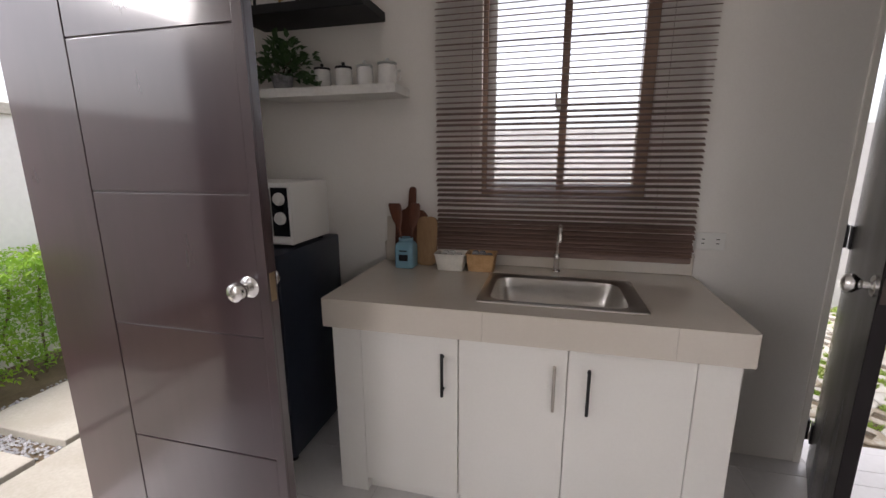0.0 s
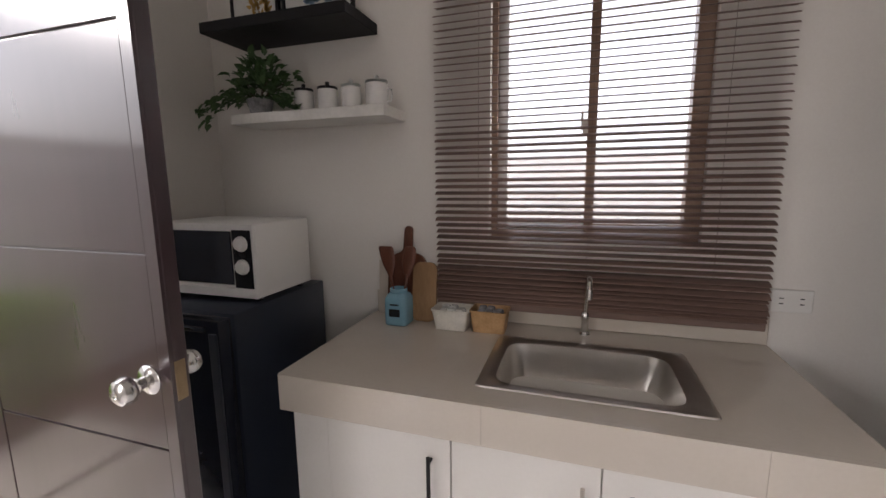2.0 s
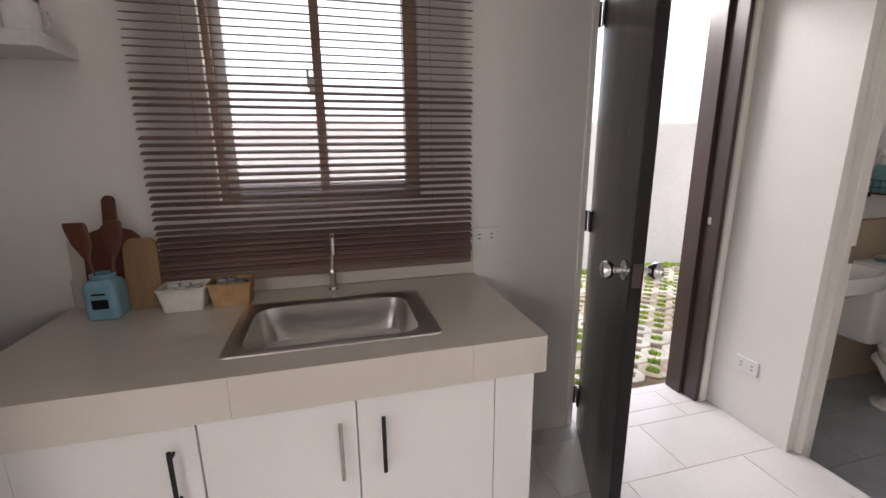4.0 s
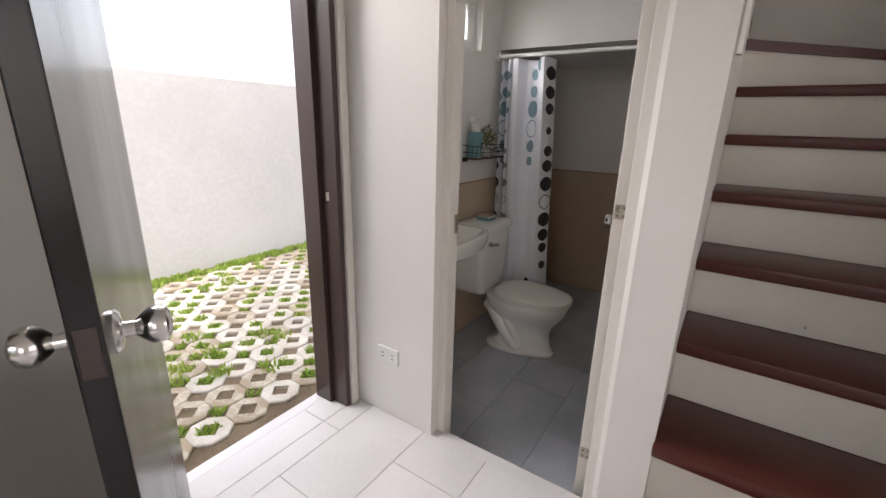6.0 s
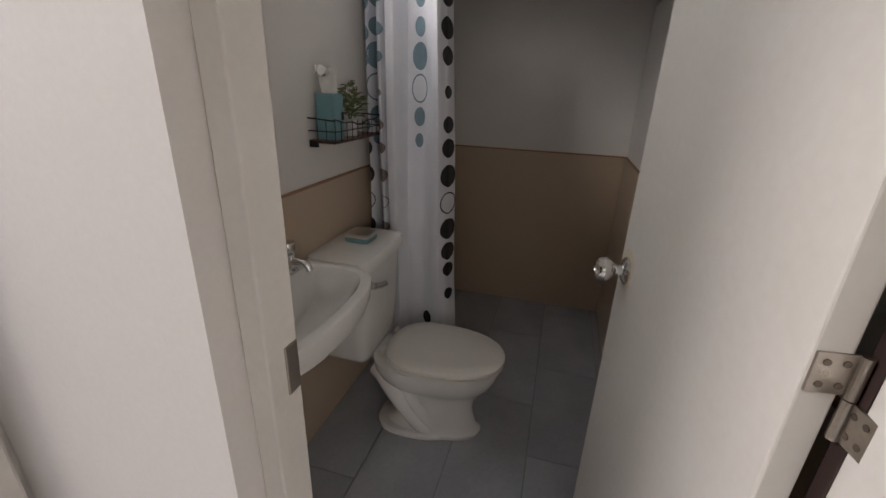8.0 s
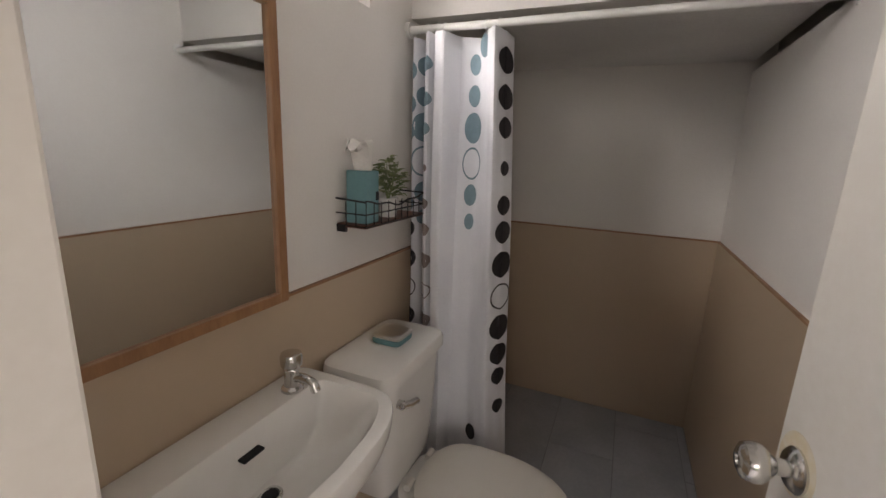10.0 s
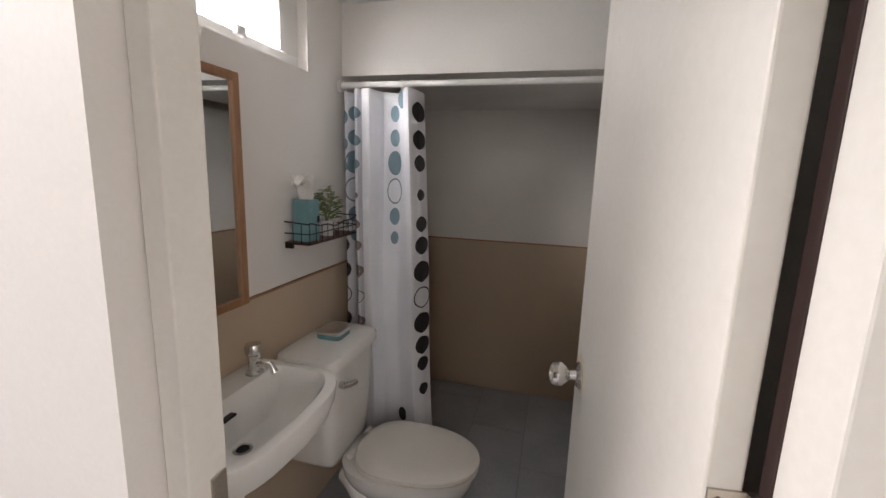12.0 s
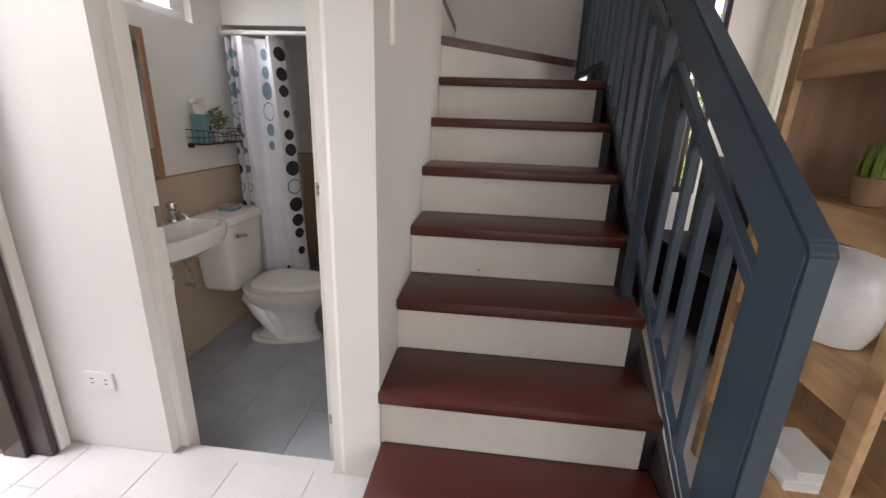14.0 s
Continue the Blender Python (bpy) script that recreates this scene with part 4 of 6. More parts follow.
def picture(x0, x1, z1, frame_mat, label, prints, pm):
    p = thing("picture_frame", ((x0 + x1) / 2, 1.90, 1.958), label, "picture", "pictures on the black shelf")
    y0, z0 = 1.90, 1.9585
    q = 0.012
    bm = box(x0, y0, z0, x0 + q, y0 + 0.018, z1, 0.001)
    box(x1 - q, y0, z0, x1, y0 + 0.018, z1, 0.001, bm=bm)
    box(x0 + q, y0, z0, x1 - q, y0 + 0.018, z0 + q, 0.001, bm=bm)
    box(x0 + q, y0, z1 - q, x1 - q, y0 + 0.018, z1, 0.001, bm=bm)
    part("frame", bm, frame_mat, p)
    part("print", box(x0 + q, y0 + 0.008, z0 + q, x1 - q, y0 + 0.014, z1 - q), M["paper"], p, "pale botanical print")
    bm = bmesh.new()
    rg = random.Random(int(abs(x0) * 100))
    for cx, cz, r, m in prints:
        for i in range(m):
            a = rg.uniform(0, 6.28)
            d = rg.uniform(0, r)
            leaf_mesh(bm, (cx + d * math.cos(a), y0 + 0.0066, cz + d * math.sin(a) * 1.3), (math.cos(a), 0, abs(math.sin(a)) + 0.2), (0, 1, 0), 0.03, 0.016, 0.0)
    for v in bm.verts:
        v.co.y = y0 + 0.0068
        v.co.x = min(max(v.co.x, x0 + q), x1 - q)
        v.co.z = min(max(v.co.z, z0 + q), z1 - q)
    part("motif", bm, pm, p, "painted sprig")


picture(-1.452, -1.215, 2.27, M["blackwood"], "black framed print with ochre leaves", [(-1.31, 2.07, 0.05, 30), (-1.33, 2.15, 0.05, 24)], M["gold"])
picture(-1.195, -0.875, 2.36, M["blackwood"], "dark framed print with small blue flowers", [(-1.06, 2.05, 0.025, 14), (-0.98, 2.03, 0.02, 10), (-1.03, 2.12, 0.04, 16)], M["bluep"])

# ---- things on the counter ----
M["darkboard"] = mat("red_brown_wood", (0.14, 0.045, 0.022), 0.45, alt=(0.09, 0.028, 0.014), scale=6, fine=40, bump=0.08, stretch=(4, 4, 0.6))
M["lightboard"] = mat("acacia_wood", (0.36, 0.22, 0.11), 0.5, alt=(0.26, 0.15, 0.07), scale=6, fine=40, bump=0.08, stretch=(4, 4, 0.6))
M["bluejar"] = mat("blue_enamel", (0.20, 0.38, 0.47), 0.25, alt=(0.17, 0.33, 0.42), scale=5, fine=80, bump=0.01)
M["basketw"] = mat("white_woven_paper", (0.74, 0.71, 0.64), 0.8, scale=20, fine=160, bump=0.6)
M["baskett"] = mat("tan_woven_wood", (0.50, 0.31, 0.15), 0.7, alt=(0.36, 0.21, 0.09), scale=20, fine=160, bump=0.6)


def leaning(outline, thick, base, tilt, material, name, label, cat):
    """A flat board cut to an outline of (x, z), leaning back against the wall."""
    t = thing(name, base, label, cat)
    m = pose(*base, tilt)
    bm = bmesh.new()
    a = [bm.verts.new(m @ Vector((x, 0, z))) for x, z in outline]
    b = [bm.verts.new(m @ Vector((x, thick, z))) for x, z in outline]
    fa, fb = bm.faces.new(a), bm.faces.new(b)
    k = len(a)
    for i in range(k):
        bm.faces.new((a[i], a[(i + 1) % k], b[(i + 1) % k], b[i]))
    bmesh.ops.bevel(bm, geom=list(fa.edges), offset=0.003, segments=2, affect="EDGES")
    part("board", bm, material, t)
    return t


def paddle(w, h, hw, hh, nr=10):
    pts = []
    r = w * 0.32
    for i in range(nr + 1):
        a = math.pi + math.pi / 2 * i / nr
        pts.append((-w / 2 + r + r * math.cos(a), r + r * math.sin(a)))
    for i in range(nr + 1):
        a = 1.5 * math.pi + math.pi / 2 * i / nr
        pts.append((w / 2 - r + r * math.cos(a), r + r * math.sin(a)))
    for i in range(nr + 1):
        a = math.pi / 2 * i / nr
        pts.append((w / 2 - r + r * math.cos(a), h - r + r * math.sin(a)))
    if hh:
        pts += [(hw / 2, h + 0.015)]
        for i in range(nr + 1):
            a = math.pi * i / nr
            pts.append((hw / 2 * math.cos(a), h + hh - hw / 2 + hw / 2 * math.sin(a)))
        pts += [(-hw / 2, h + 0.015)]
    for i in range(nr + 1):
        a = math.pi / 2 + math.pi / 2 * i / nr
        pts.append((-w / 2 + r + r * math.cos(a), h - r + r * math.sin(a)))
    return pts


leaning([(-0.07, 0), (0.07, 0), (0.07, 0.225), (-0.07, 0.225)], 0.008, (-0.755, 1.928, 0.801), -4, M["counter"], "tile_board", "square beige board leaning on the wall", "board")
leaning(paddle(0.165, 0.265, 0.034, 0.11), 0.015, (-0.69, 1.895, 0.801), -8, M["darkboard"], "cutting_board", "dark red-brown paddle cutting board with a handle", "cutting board")
leaning(paddle(0.10, 0.235, 0, 0), 0.014, (-0.605, 1.872, 0.801), -9, M["lightboard"], "cutting_board", "light brown oval cutting board", "cutting board")

cj = thing("utensil_jar", (-0.69, 1.835, 0.80), "light blue glass jar holding wooden utensils", "jar")
part("body", loft([oval(-0.69, 1.835, z, a, a, 32, p) for z, a, p in ((0.801, 0.042, 5), (0.804, 0.046, 5), (0.87, 0.047, 5), (0.905, 0.046, 5), (0.918, 0.040, 3.5), (0.924, 0.034, 2), (0.94, 0.034, 2), (0.942, 0.031, 2), (0.925, 0.030, 2))]), M["bluejar"], cj, smooth=True)
part("label", box(-0.712, 1.7868, 0.838, -0.668, 1.7885, 0.868, 0.0003), M["blackwood"], cj, "small dark printed mark")
part("label_line", box(-0.708, 1.7868, 0.882, -0.672, 1.7885, 0.888, 0.0003), M["blackwood"], cj, "thin dark line")


def utensil(x, top, dx, name, label, head):
    u = thing(name, (x, 1.835, 0.83), label, "utensil", "utensils in the blue jar")
    b = Vector((x, 1.84, 0.83))
    e = Vector((x + dx, 1.865, top))
    part("handle", tube([b, b.lerp(e, 0.6)], 0.006, 8), M["darkboard"], u, smooth=True)
    s = b.lerp(e, 0.55)
    rings = []
    for t, w in head:
        c = s.lerp(e, t)
        rings.append([c + Vector((w * math.cos(a), 0.004 * math.sin(a), 0)) for a in [2 * math.pi * i / 16 for i in range(16)]])
    part("head", loft(rings), M["darkboard"], u, smooth=True)


utensil(-0.70, 1.098, -0.055, "wooden_spatula", "flat red-brown wooden spatula", [(0, 0.007), (0.2, 0.016), (0.4, 0.026), (0.7, 0.031), (0.93, 0.032), (1.0, 0.027)])
utensil(-0.68, 1.10, 0.030, "wooden_fork", "red-brown slotted wooden server", [(0, 0.007), (0.2, 0.018), (0.4, 0.026), (0.7, 0.027), (0.93, 0.024), (1.0, 0.018)])


def basket(cx, cy, w, d, h, flare, material, label, filling):
    b = thing("small_basket", (cx, cy, 0.801), label, "basket", "baskets beside the sink")
    outer = [oval(cx, cy, 0.801 + h * t, (w / 2) * (1 + flare * t), (d / 2) * (1 + flare * t), 40, 12) for t in (0, 0.25, 0.5, 0.75, 1)]
    inner = [oval(cx, cy, 0.801 + h * t, (w / 2) * (1 + flare * t) - 0.005, (d / 2) * (1 + flare * t) - 0.005, 40, 12) for t in (1, 0.6, 0.08)]
    part("weave", loft(outer + inner), material, b)
    part("rim", tube([*oval(cx, cy, 0.801 + h, (w / 2) * (1 + flare), (d / 2) * (1 + flare), 40, 12), oval(cx, cy, 0.801 + h, (w / 2) * (1 + flare), (d / 2) * (1 + flare), 40, 12)[0]], 0.004, 6), material, b)
    rg = random.Random(3)
    for i in range(6):
        x, y = cx + (i % 3 - 1) * w * 0.27, cy + (i // 3 - 0.5) * d * 0.45
        part("sachet", box(x - w * 0.13, y - d * 0.17, 0.803, x + w * 0.13, y + d * 0.17, 0.801 + h + rg.uniform(-0.004, 0.014), 0.008), filling, b, "wrapped contents", True)


basket(-0.473, 1.845, 0.115, 0.085, 0.075, 0.22, M["basketw"], "small white woven basket with wrapped contents", M["paper"])
basket(-0.332, 1.855, 0.115, 0.085, 0.078, 0.16, M["baskett"], "small tan woven basket with grey contents", M["gravel"])

# ---- bathroom ----
OFF = Vector((0.006, -0.011, -0.010))
YN, BT = YB - OFF.y, BF - OFF.z

mi = thing("wall_mirror", (2.45, YN, 1.28), "wall mirror in a thin orange-brown wooden frame", "mirror")
m0, m1, mz0, mz1 = 2.195, 2.682, 0.937, 1.62
bm = box(m0, YN - 0.026, mz0, m0 + 0.024, YN - 0.001, mz1, 0.002)
part("side_frame", bm, M["oakframe"], mi)
part("side_frame", box(m1 - 0.024, YN - 0.026, mz0, m1, YN - 0.001, mz1, 0.002), M["oakframe"], mi)
bm = box(m0 + 0.024, YN - 0.026, mz0, m1 - 0.024, YN - 0.001, mz0 + 0.024, 0.002)
part("bottom_frame", bm, M["oakframe"], mi)
part("top_frame", box(m0 + 0.024, YN - 0.026, mz1 - 0.024, m1 - 0.024, YN - 0.001, mz1, 0.002), M["oakframe"], mi)
part("glass", box(m0 + 0.024, YN - 0.016, mz0 + 0.024, m1 - 0.024, YN - 0.012, mz1 - 0.024), M["mirror"], mi, "silvered glass")

bw = thing("window_2", (2.64, YN, 1.714), "small high white framed bathroom window", "window", kind="structure")
u0, u1, w0, w1 = BW[0] - OFF.x, BW[1] - OFF.x, BW[2] - OFF.z, BW[3] - OFF.z
fy0, fy1 = YN + 0.04, YOUT - OFF.y - 0.005
bm = box(u0, fy0, w0, u1, fy1, w0 + 0.045, 0.002)
box(u0, fy0, w1 - 0.04, u1, fy1, w1, 0.002, bm=bm)
box(u0, fy0, w0 + 0.045, u0 + 0.045, fy1, w1 - 0.04, 0.002, bm=bm)
box(u1 - 0.085, fy0, w0 + 0.045, u1, fy1, w1 - 0.04, 0.002, bm=bm)
part("window_frame", bm, M["white"], bw)
part("sash", box(u1 - 0.125, fy0 - 0.014, w0 + 0.045, u1 - 0.09, fy0, w1 - 0.04, 0.002), M["white"], bw)
part("latch", box(2.74, fy0 - 0.02, w0 + 0.028, 2.78, fy0, w0 + 0.06, 0.004), M["white"], bw, "white latch")
g = part("pane", box(u0 + 0.045, fy0 + 0.012, w0 + 0.045, u1 - 0.085, fy0 + 0.016, w1 - 0.04), M["frost"], bw, "frosted pane")
g.visible_shadow = False

# wash basin
wb = thing("wash_basin", (2.46, YN, 0.735), "white wall-hung wash basin with a bowed front", "basin")
bcx, RZ = 2.462, 0.738


def basin_ring(z, hw, back, front, n=44, p=5.0):
    """A basin outline: square back, bowed front."""
    pts = []
    cy = (back + front) / 2
    b = (back - front) / 2
    for i in range(n):
        t = 2 * math.pi * i / n
        c, s = math.cos(t), math.sin(t)
        e = 2 / (14 if s > 0 else p)
        x = hw * math.copysign(abs(c) ** e, c)
        y = b * math.copysign(abs(s) ** e, s)
        if s < 0:
            y -= 0.028 * (1 - (x / hw) ** 2)
            x *= 1 - 0.10 * abs(s) ** 1.5
        pts.append(Vector((bcx + x, cy + y, z)))
    return pts


B0, B1 = YN - 0.010, 1.70
rings = [basin_ring(0.56, 0.10, B0, 1.90, p=3), basin_ring(0.60, 0.18, B0, 1.80, p=3.5), basin_ring(0.655, 0.25, B0, 1.715), basin_ring(0.69, 0.262, B0, B1 + 0.004), basin_ring(RZ - 0.012, 0.266, B0, B1), basin_ring(RZ - 0.003, 0.264, B0 - 0.001, B1 + 0.002), basin_ring(RZ, 0.257, B0 - 0.006, B1 + 0.009),
         basin_ring(RZ - 0.003, 0.236, B0 - 0.092, B1 + 0.032), basin_ring(RZ - 0.02, 0.226, B0 - 0.102, B1 + 0.042, p=4.5), basin_ring(RZ - 0.085, 0.195, B0 - 0.115, B1 + 0.075, p=4), basin_ring(RZ - 0.12, 0.14, B0 - 0.13, B1 + 0.12, p=3), basin_ring(RZ - 0.128, 0.03, B0 - 0.15, B1 + 0.16, p=2)]
part("bowl", loft(rings), M["porcelain"], wb, smooth=True)
part("drain", lathe([(0.026, 0), (0.026, 0.002), (0.019, 0.003), (0.017, -0.002), (0.002, -0.004)], (bcx - 0.005, 1.872, RZ - 0.1265), (0, 0, 1), 24), M["chrome"], wb, "chrome drain ring", True)
part("drain_hole", lathe([(0.0175, 0), (0.016, 0.0015), (0.002, 0.0015)], (bcx - 0.005, 1.872, RZ - 0.1262), (0, 0, 1), 20), M["black"], wb, "dark open drain")
part("overflow", box(bcx - 0.032, B0 - 0.125, RZ - 0.047, bcx + 0.020, B0 - 0.1035, RZ - 0.041, 0.002), M["black"], wb, "dark overflow slot")
part("waste_pipe", tube(smooth_path([(bcx, 1.90, 0.565), (bcx, 1.90, 0.46), (bcx, 1.92, 0.42), (bcx, 1.97, 0.42), (bcx, YN - 0.01, 0.43)]), 0.017, 14), M["white"], wb, "white waste pipe", True)
tp = thing("basin_tap", (2.625, 1.97, RZ), "small chrome pillar tap on the basin", "tap")
part("body", lathe([(0.027, 0), (0.026, 0.006), (0.019, 0.012), (0.017, 0.045), (0.020, 0.055), (0.014, 0.062)], (2.625, 1.962, RZ)), M["chrome"], tp, smooth=True)
part("handle", lathe([(0.016, 0), (0.025, 0.005), (0.026, 0.026), (0.023, 0.034), (0.004, 0.037)], (2.625, 1.962, RZ + 0.060)), M["chrome"], tp, smooth=True)
part("spout", tube(smooth_path([(2.625, 1.962, RZ + 0.028), (2.626, 1.935, RZ + 0.036), (2.628, 1.905, RZ + 0.030), (2.629, 1.893, RZ + 0.010)]), 0.0115, 14), M["chrome"], tp, smooth=True)
sv = thing("angle_valve", (2.70, YN - 0.01, 0.40), "small chrome angle valve on the wall", "valve")
part("body", rod((2.72, YN - 0.008, 0.35), (2.72, YN - 0.06, 0.35), 0.010, 10), M["chrome"], sv, smooth=True)
part("handle", rod((2.72, YN - 0.06, 0.35), (2.72, YN - 0.075, 0.35), 0.017, 12), M["chrome"], sv, smooth=True)
part("hose", tube(smooth_path([(2.72, YN - 0.045, 0.36), (2.72, YN - 0.05, 0.42), (2.66, YN - 0.07, 0.50), (2.60, YN - 0.08, 0.57)]), 0.006, 8), M["nickel"], sv, smooth=True)

# toilet
tc = 2.995
to = thing("toilet", (tc, 1.65, BT), "white close-coupled porcelain toilet with the lid closed", "toilet")


def egg(z, hw, back, front, n=40, cx=tc, p=2.2):
    hw, front = hw * 0.955, front + 0.009
    cy = back - (back - front) * 0.42
    pts = []
    for i in range(n):
        t = 2 * math.pi * i / n
        c, s = math.cos(t), math.sin(t)
        y = cy + ((back - cy) if s > 0 else (cy - front)) * math.copysign(abs(s) ** (2 / (3.2 if s > 0 else p)), s)
        pts.append(Vector((cx + hw * math.copysign(abs(c) ** (2 / p), c), y, z)))
    return pts


SEAT = 0.274                    # rim of the bowl
tz = lambda h: BT + (SEAT - BT) * h / 0.394
rings = [egg(tz(0), 0.098, 1.80, 1.38), egg(tz(0.02), 0.100, 1.80, 1.375), egg(tz(0.03), 0.092, 1.79, 1.385), egg(tz(0.06), 0.084, 1.76, 1.40), egg(tz(0.14), 0.076, 1.75, 1.415), egg(tz(0.20), 0.084, 1.77, 1.405), egg(tz(0.255), 0.118, 1.80, 1.368), egg(tz(0.30), 0.152, 1.82, 1.338), egg(tz(0.34), 0.170, 1.835, 1.323), egg(tz(0.375), 0.178, 1.84, 1.318), egg(tz(0.39), 0.176, 1.84, 1.32), egg(tz(0.393), 0.16, 1.83, 1.335)]
part("bowl", loft(rings), M["porcelain"], to, smooth=True)
for sd in (-1, 1):
    bm = tube(smooth_path([(tc + sd * 0.045, 1.82, tz(0.30)), (tc + sd * 0.072, 1.775, tz(0.285)), (tc + sd * 0.080, 1.735, tz(0.225)), (tc + sd * 0.078, 1.685, tz(0.15)), (tc + sd * 0.070, 1.63, tz(0.07)), (tc + sd * 0.05, 1.60, tz(0.02))], 7), 0.043, 20)
    part("trapway", bm, M["porcelain"], to, smooth=True)
    bm = tube(smooth_path([(tc + sd * 0.05, 1.72, tz(0.285)), (tc + sd * 0.076, 1.69, tz(0.25)), (tc + sd * 0.082, 1.645, tz(0.165)), (tc + sd * 0.074, 1.605, tz(0.095)), (tc + sd * 0.055, 1.575, tz(0.03))], 7), 0.028, 18)
    part("trapway", bm, M["porcelain"], to, smooth=True)
part("foot_flange", loft([egg(tz(0.0), 0.124, 1.83, 1.46), egg(tz(0.016), 0.124, 1.83, 1.46), egg(tz(0.024), 0.116, 1.82, 1.47)]), M["porcelain"], to, smooth=True)
part("seat", loft([egg(SEAT + 0.0000, 0.178, 1.775, 1.312), egg(SEAT + 0.0030, 0.185, 1.78, 1.305), egg(SEAT + 0.0160, 0.186, 1.78, 1.304), egg(SEAT + 0.0190, 0.182, 1.778, 1.308)]), M["seat"], to, smooth=True)
part("lid", loft([egg(SEAT + 0.0195, 0.180, 1.778, 1.309), egg(SEAT + 0.0230, 0.186, 1.78, 1.302), egg(SEAT + 0.0340, 0.185, 1.78, 1.303), egg(SEAT + 0.0420, 0.172, 1.77, 1.318), egg(SEAT + 0.0460, 0.13, 1.74, 1.36), egg(SEAT + 0.0470, 0.05, 1.65, 1.45)]), M["seat"], to, smooth=True)
for dx in (-0.075, 0.075):
    part("seat_hinge", rod((tc + dx - 0.02, 1.79, SEAT + 0.0210), (tc + dx + 0.02, 1.79, SEAT + 0.0210), 0.011, 12), M["seat"], to, smooth=True)
sq = lambda z, hw, y0, y1, p=7: oval(tc - 0.005, (y0 + y1) / 2, z, hw, (y1 - y0) / 2, 44, p)
part("tank", loft([sq(0.27, 0.14, 1.83, 2.02), sq(0.30, 0.165, 1.82, 2.025), sq(0.45, 0.180, 1.812, 2.028), sq(0.66, 0.190, 1.805, 2.03), sq(0.665, 0.186, 1.81, 2.028)]), M["porcelain"], to, smooth=True)
part("tank_lid", loft([sq(0.662, 0.194, 1.798, 2.031), sq(0.668, 0.202, 1.790, 2.032), sq(0.695, 0.202, 1.790, 2.032), sq(0.708, 0.196, 1.797, 2.030), sq(0.713, 0.176, 1.815, 2.015), sq(0.714, 0.08, 1.87, 1.96)]), M["porcelain"], to, smooth=True)
bm = rod((tc - 0.125, 1.806, 0.60), (tc - 0.125, 1.79, 0.60), 0.014, 14)
tube([(tc - 0.125, 1.79, 0.60), (tc - 0.105, 1.776, 0.598), (tc - 0.075, 1.772, 0.594)], 0.011, 12, bm)
part("flush_lever", bm, M["chrome"], to, "chrome flush lever", True)
part("side_inlet", lathe([(0.018, 0), (0.018, 0.006), (0.011, 0.009), (0.002, 0.010)], (tc - 0.192, 1.90, 0.60), (-1, 0, 0), 16), M["chrome"], to, smooth=True)
so = thing("soap_box", (3.02, 1.92, 0.714), "teal and silver square soap box on the toilet tank", "soap box")
M["teal"] = mat("teal_paper", (0.16, 0.32, 0.34), 0.45, alt=(0.13, 0.27, 0.29), scale=8, fine=80, bump=0.03)
part("box", loft([oval(3.02, 1.915, z, a, a, 32, 6) for z, a in ((0.7145, 0.048), (0.718, 0.051), (0.732, 0.051), (0.735, 0.048))]), M["teal"], so, smooth=True)
part("cover", loft([oval(3.02, 1.915, z, a, a, 32, 6) for z, a in ((0.735, 0.052), (0.742, 0.052), (0.747, 0.047), (0.748, 0.03))]), M["steel"], so, "silver cover", True)

# shower rod and curtain
sr = thing("shower_rod", (3.312, 1.44, 1.712), "pale grey shower curtain rod below the bulkhead", "curtain rod")
part("rod", rod((3.312, YS1 + 0.001, 1.712), (3.312, YN - 0.001, 1.712), 0.0125, 14), M["white"], sr, smooth=True)
for y in (YS1 + 0.008, YN - 0.008):
    part("flange", rod((3.312, y - 0.007, 1.712), (3.312, y + 0.007, 1.712), 0.026, 16), M["white"], sr, smooth=True)

M["curtain"] = mat("white_shower_curtain", (0.78, 0.79, 0.82), 0.6, alt=(0.72, 0.73, 0.77), scale=5, fine=120, bump=0.05)
M["dotblack"] = mat("black_print", (0.018, 0.015, 0.018), 0.6, scale=10, fine=80, bump=0.0)
M["dotteal"] = mat("teal_print", (0.19, 0.29, 0.34), 0.6, scale=10, fine=80, bump=0.0)
M["dotbrown"] = mat("brown_print", (0.24, 0.19, 0.18), 0.6, scale=10, fine=80, bump=0.0)
FOLDS = [(0.00, 2.025, 3.330), (0.06, 2.005, 3.300), (0.13, 1.965, 3.345), (0.20, 1.945, 3.285), (0.225, 1.925, 3.27), (0.25, 1.915, 3.30), (0.30, 1.905, 3.275), (0.345, 1.875, 3.272), (0.40, 1.845, 3.315), (0.50, 1.785, 3.325), (0.56, 1.745, 3.315), (0.60, 1.735, 3.285), (0.64, 1.702, 3.268), (0.69, 1.686, 3.300), (0.74, 1.680, 3.340)]


def fold(u, z):
    """The curtain's surface: u along the cloth, z up; the folds spread a little downwards."""
    u = min(max(u, 0.0), 0.7399)
    for (a, ya, xa), (b, yb, xb) in zip(FOLDS, FOLDS[1:]):
        if a <= u <= b:
            t = (u - a) / (b - a)
            t = t * t * (3 - 2 * t)
            y, x = ya + (yb - ya) * ((u - a) / (b - a)), xa + (xb - xa) * t
            break
    k = (1.69 - z) / 1.6
    return Vector((3.30 + (x - 3.30) * (2.1 - 0.9 * k) + 0.005 * math.sin(9 * u + 2.2 * z), y - k * (0.045 * u / 0.74 + 0.045 * max(0.0, (u - 0.6) / 0.14)) + 0.006 * math.sin(5 * z + 7 * u) * k, z))


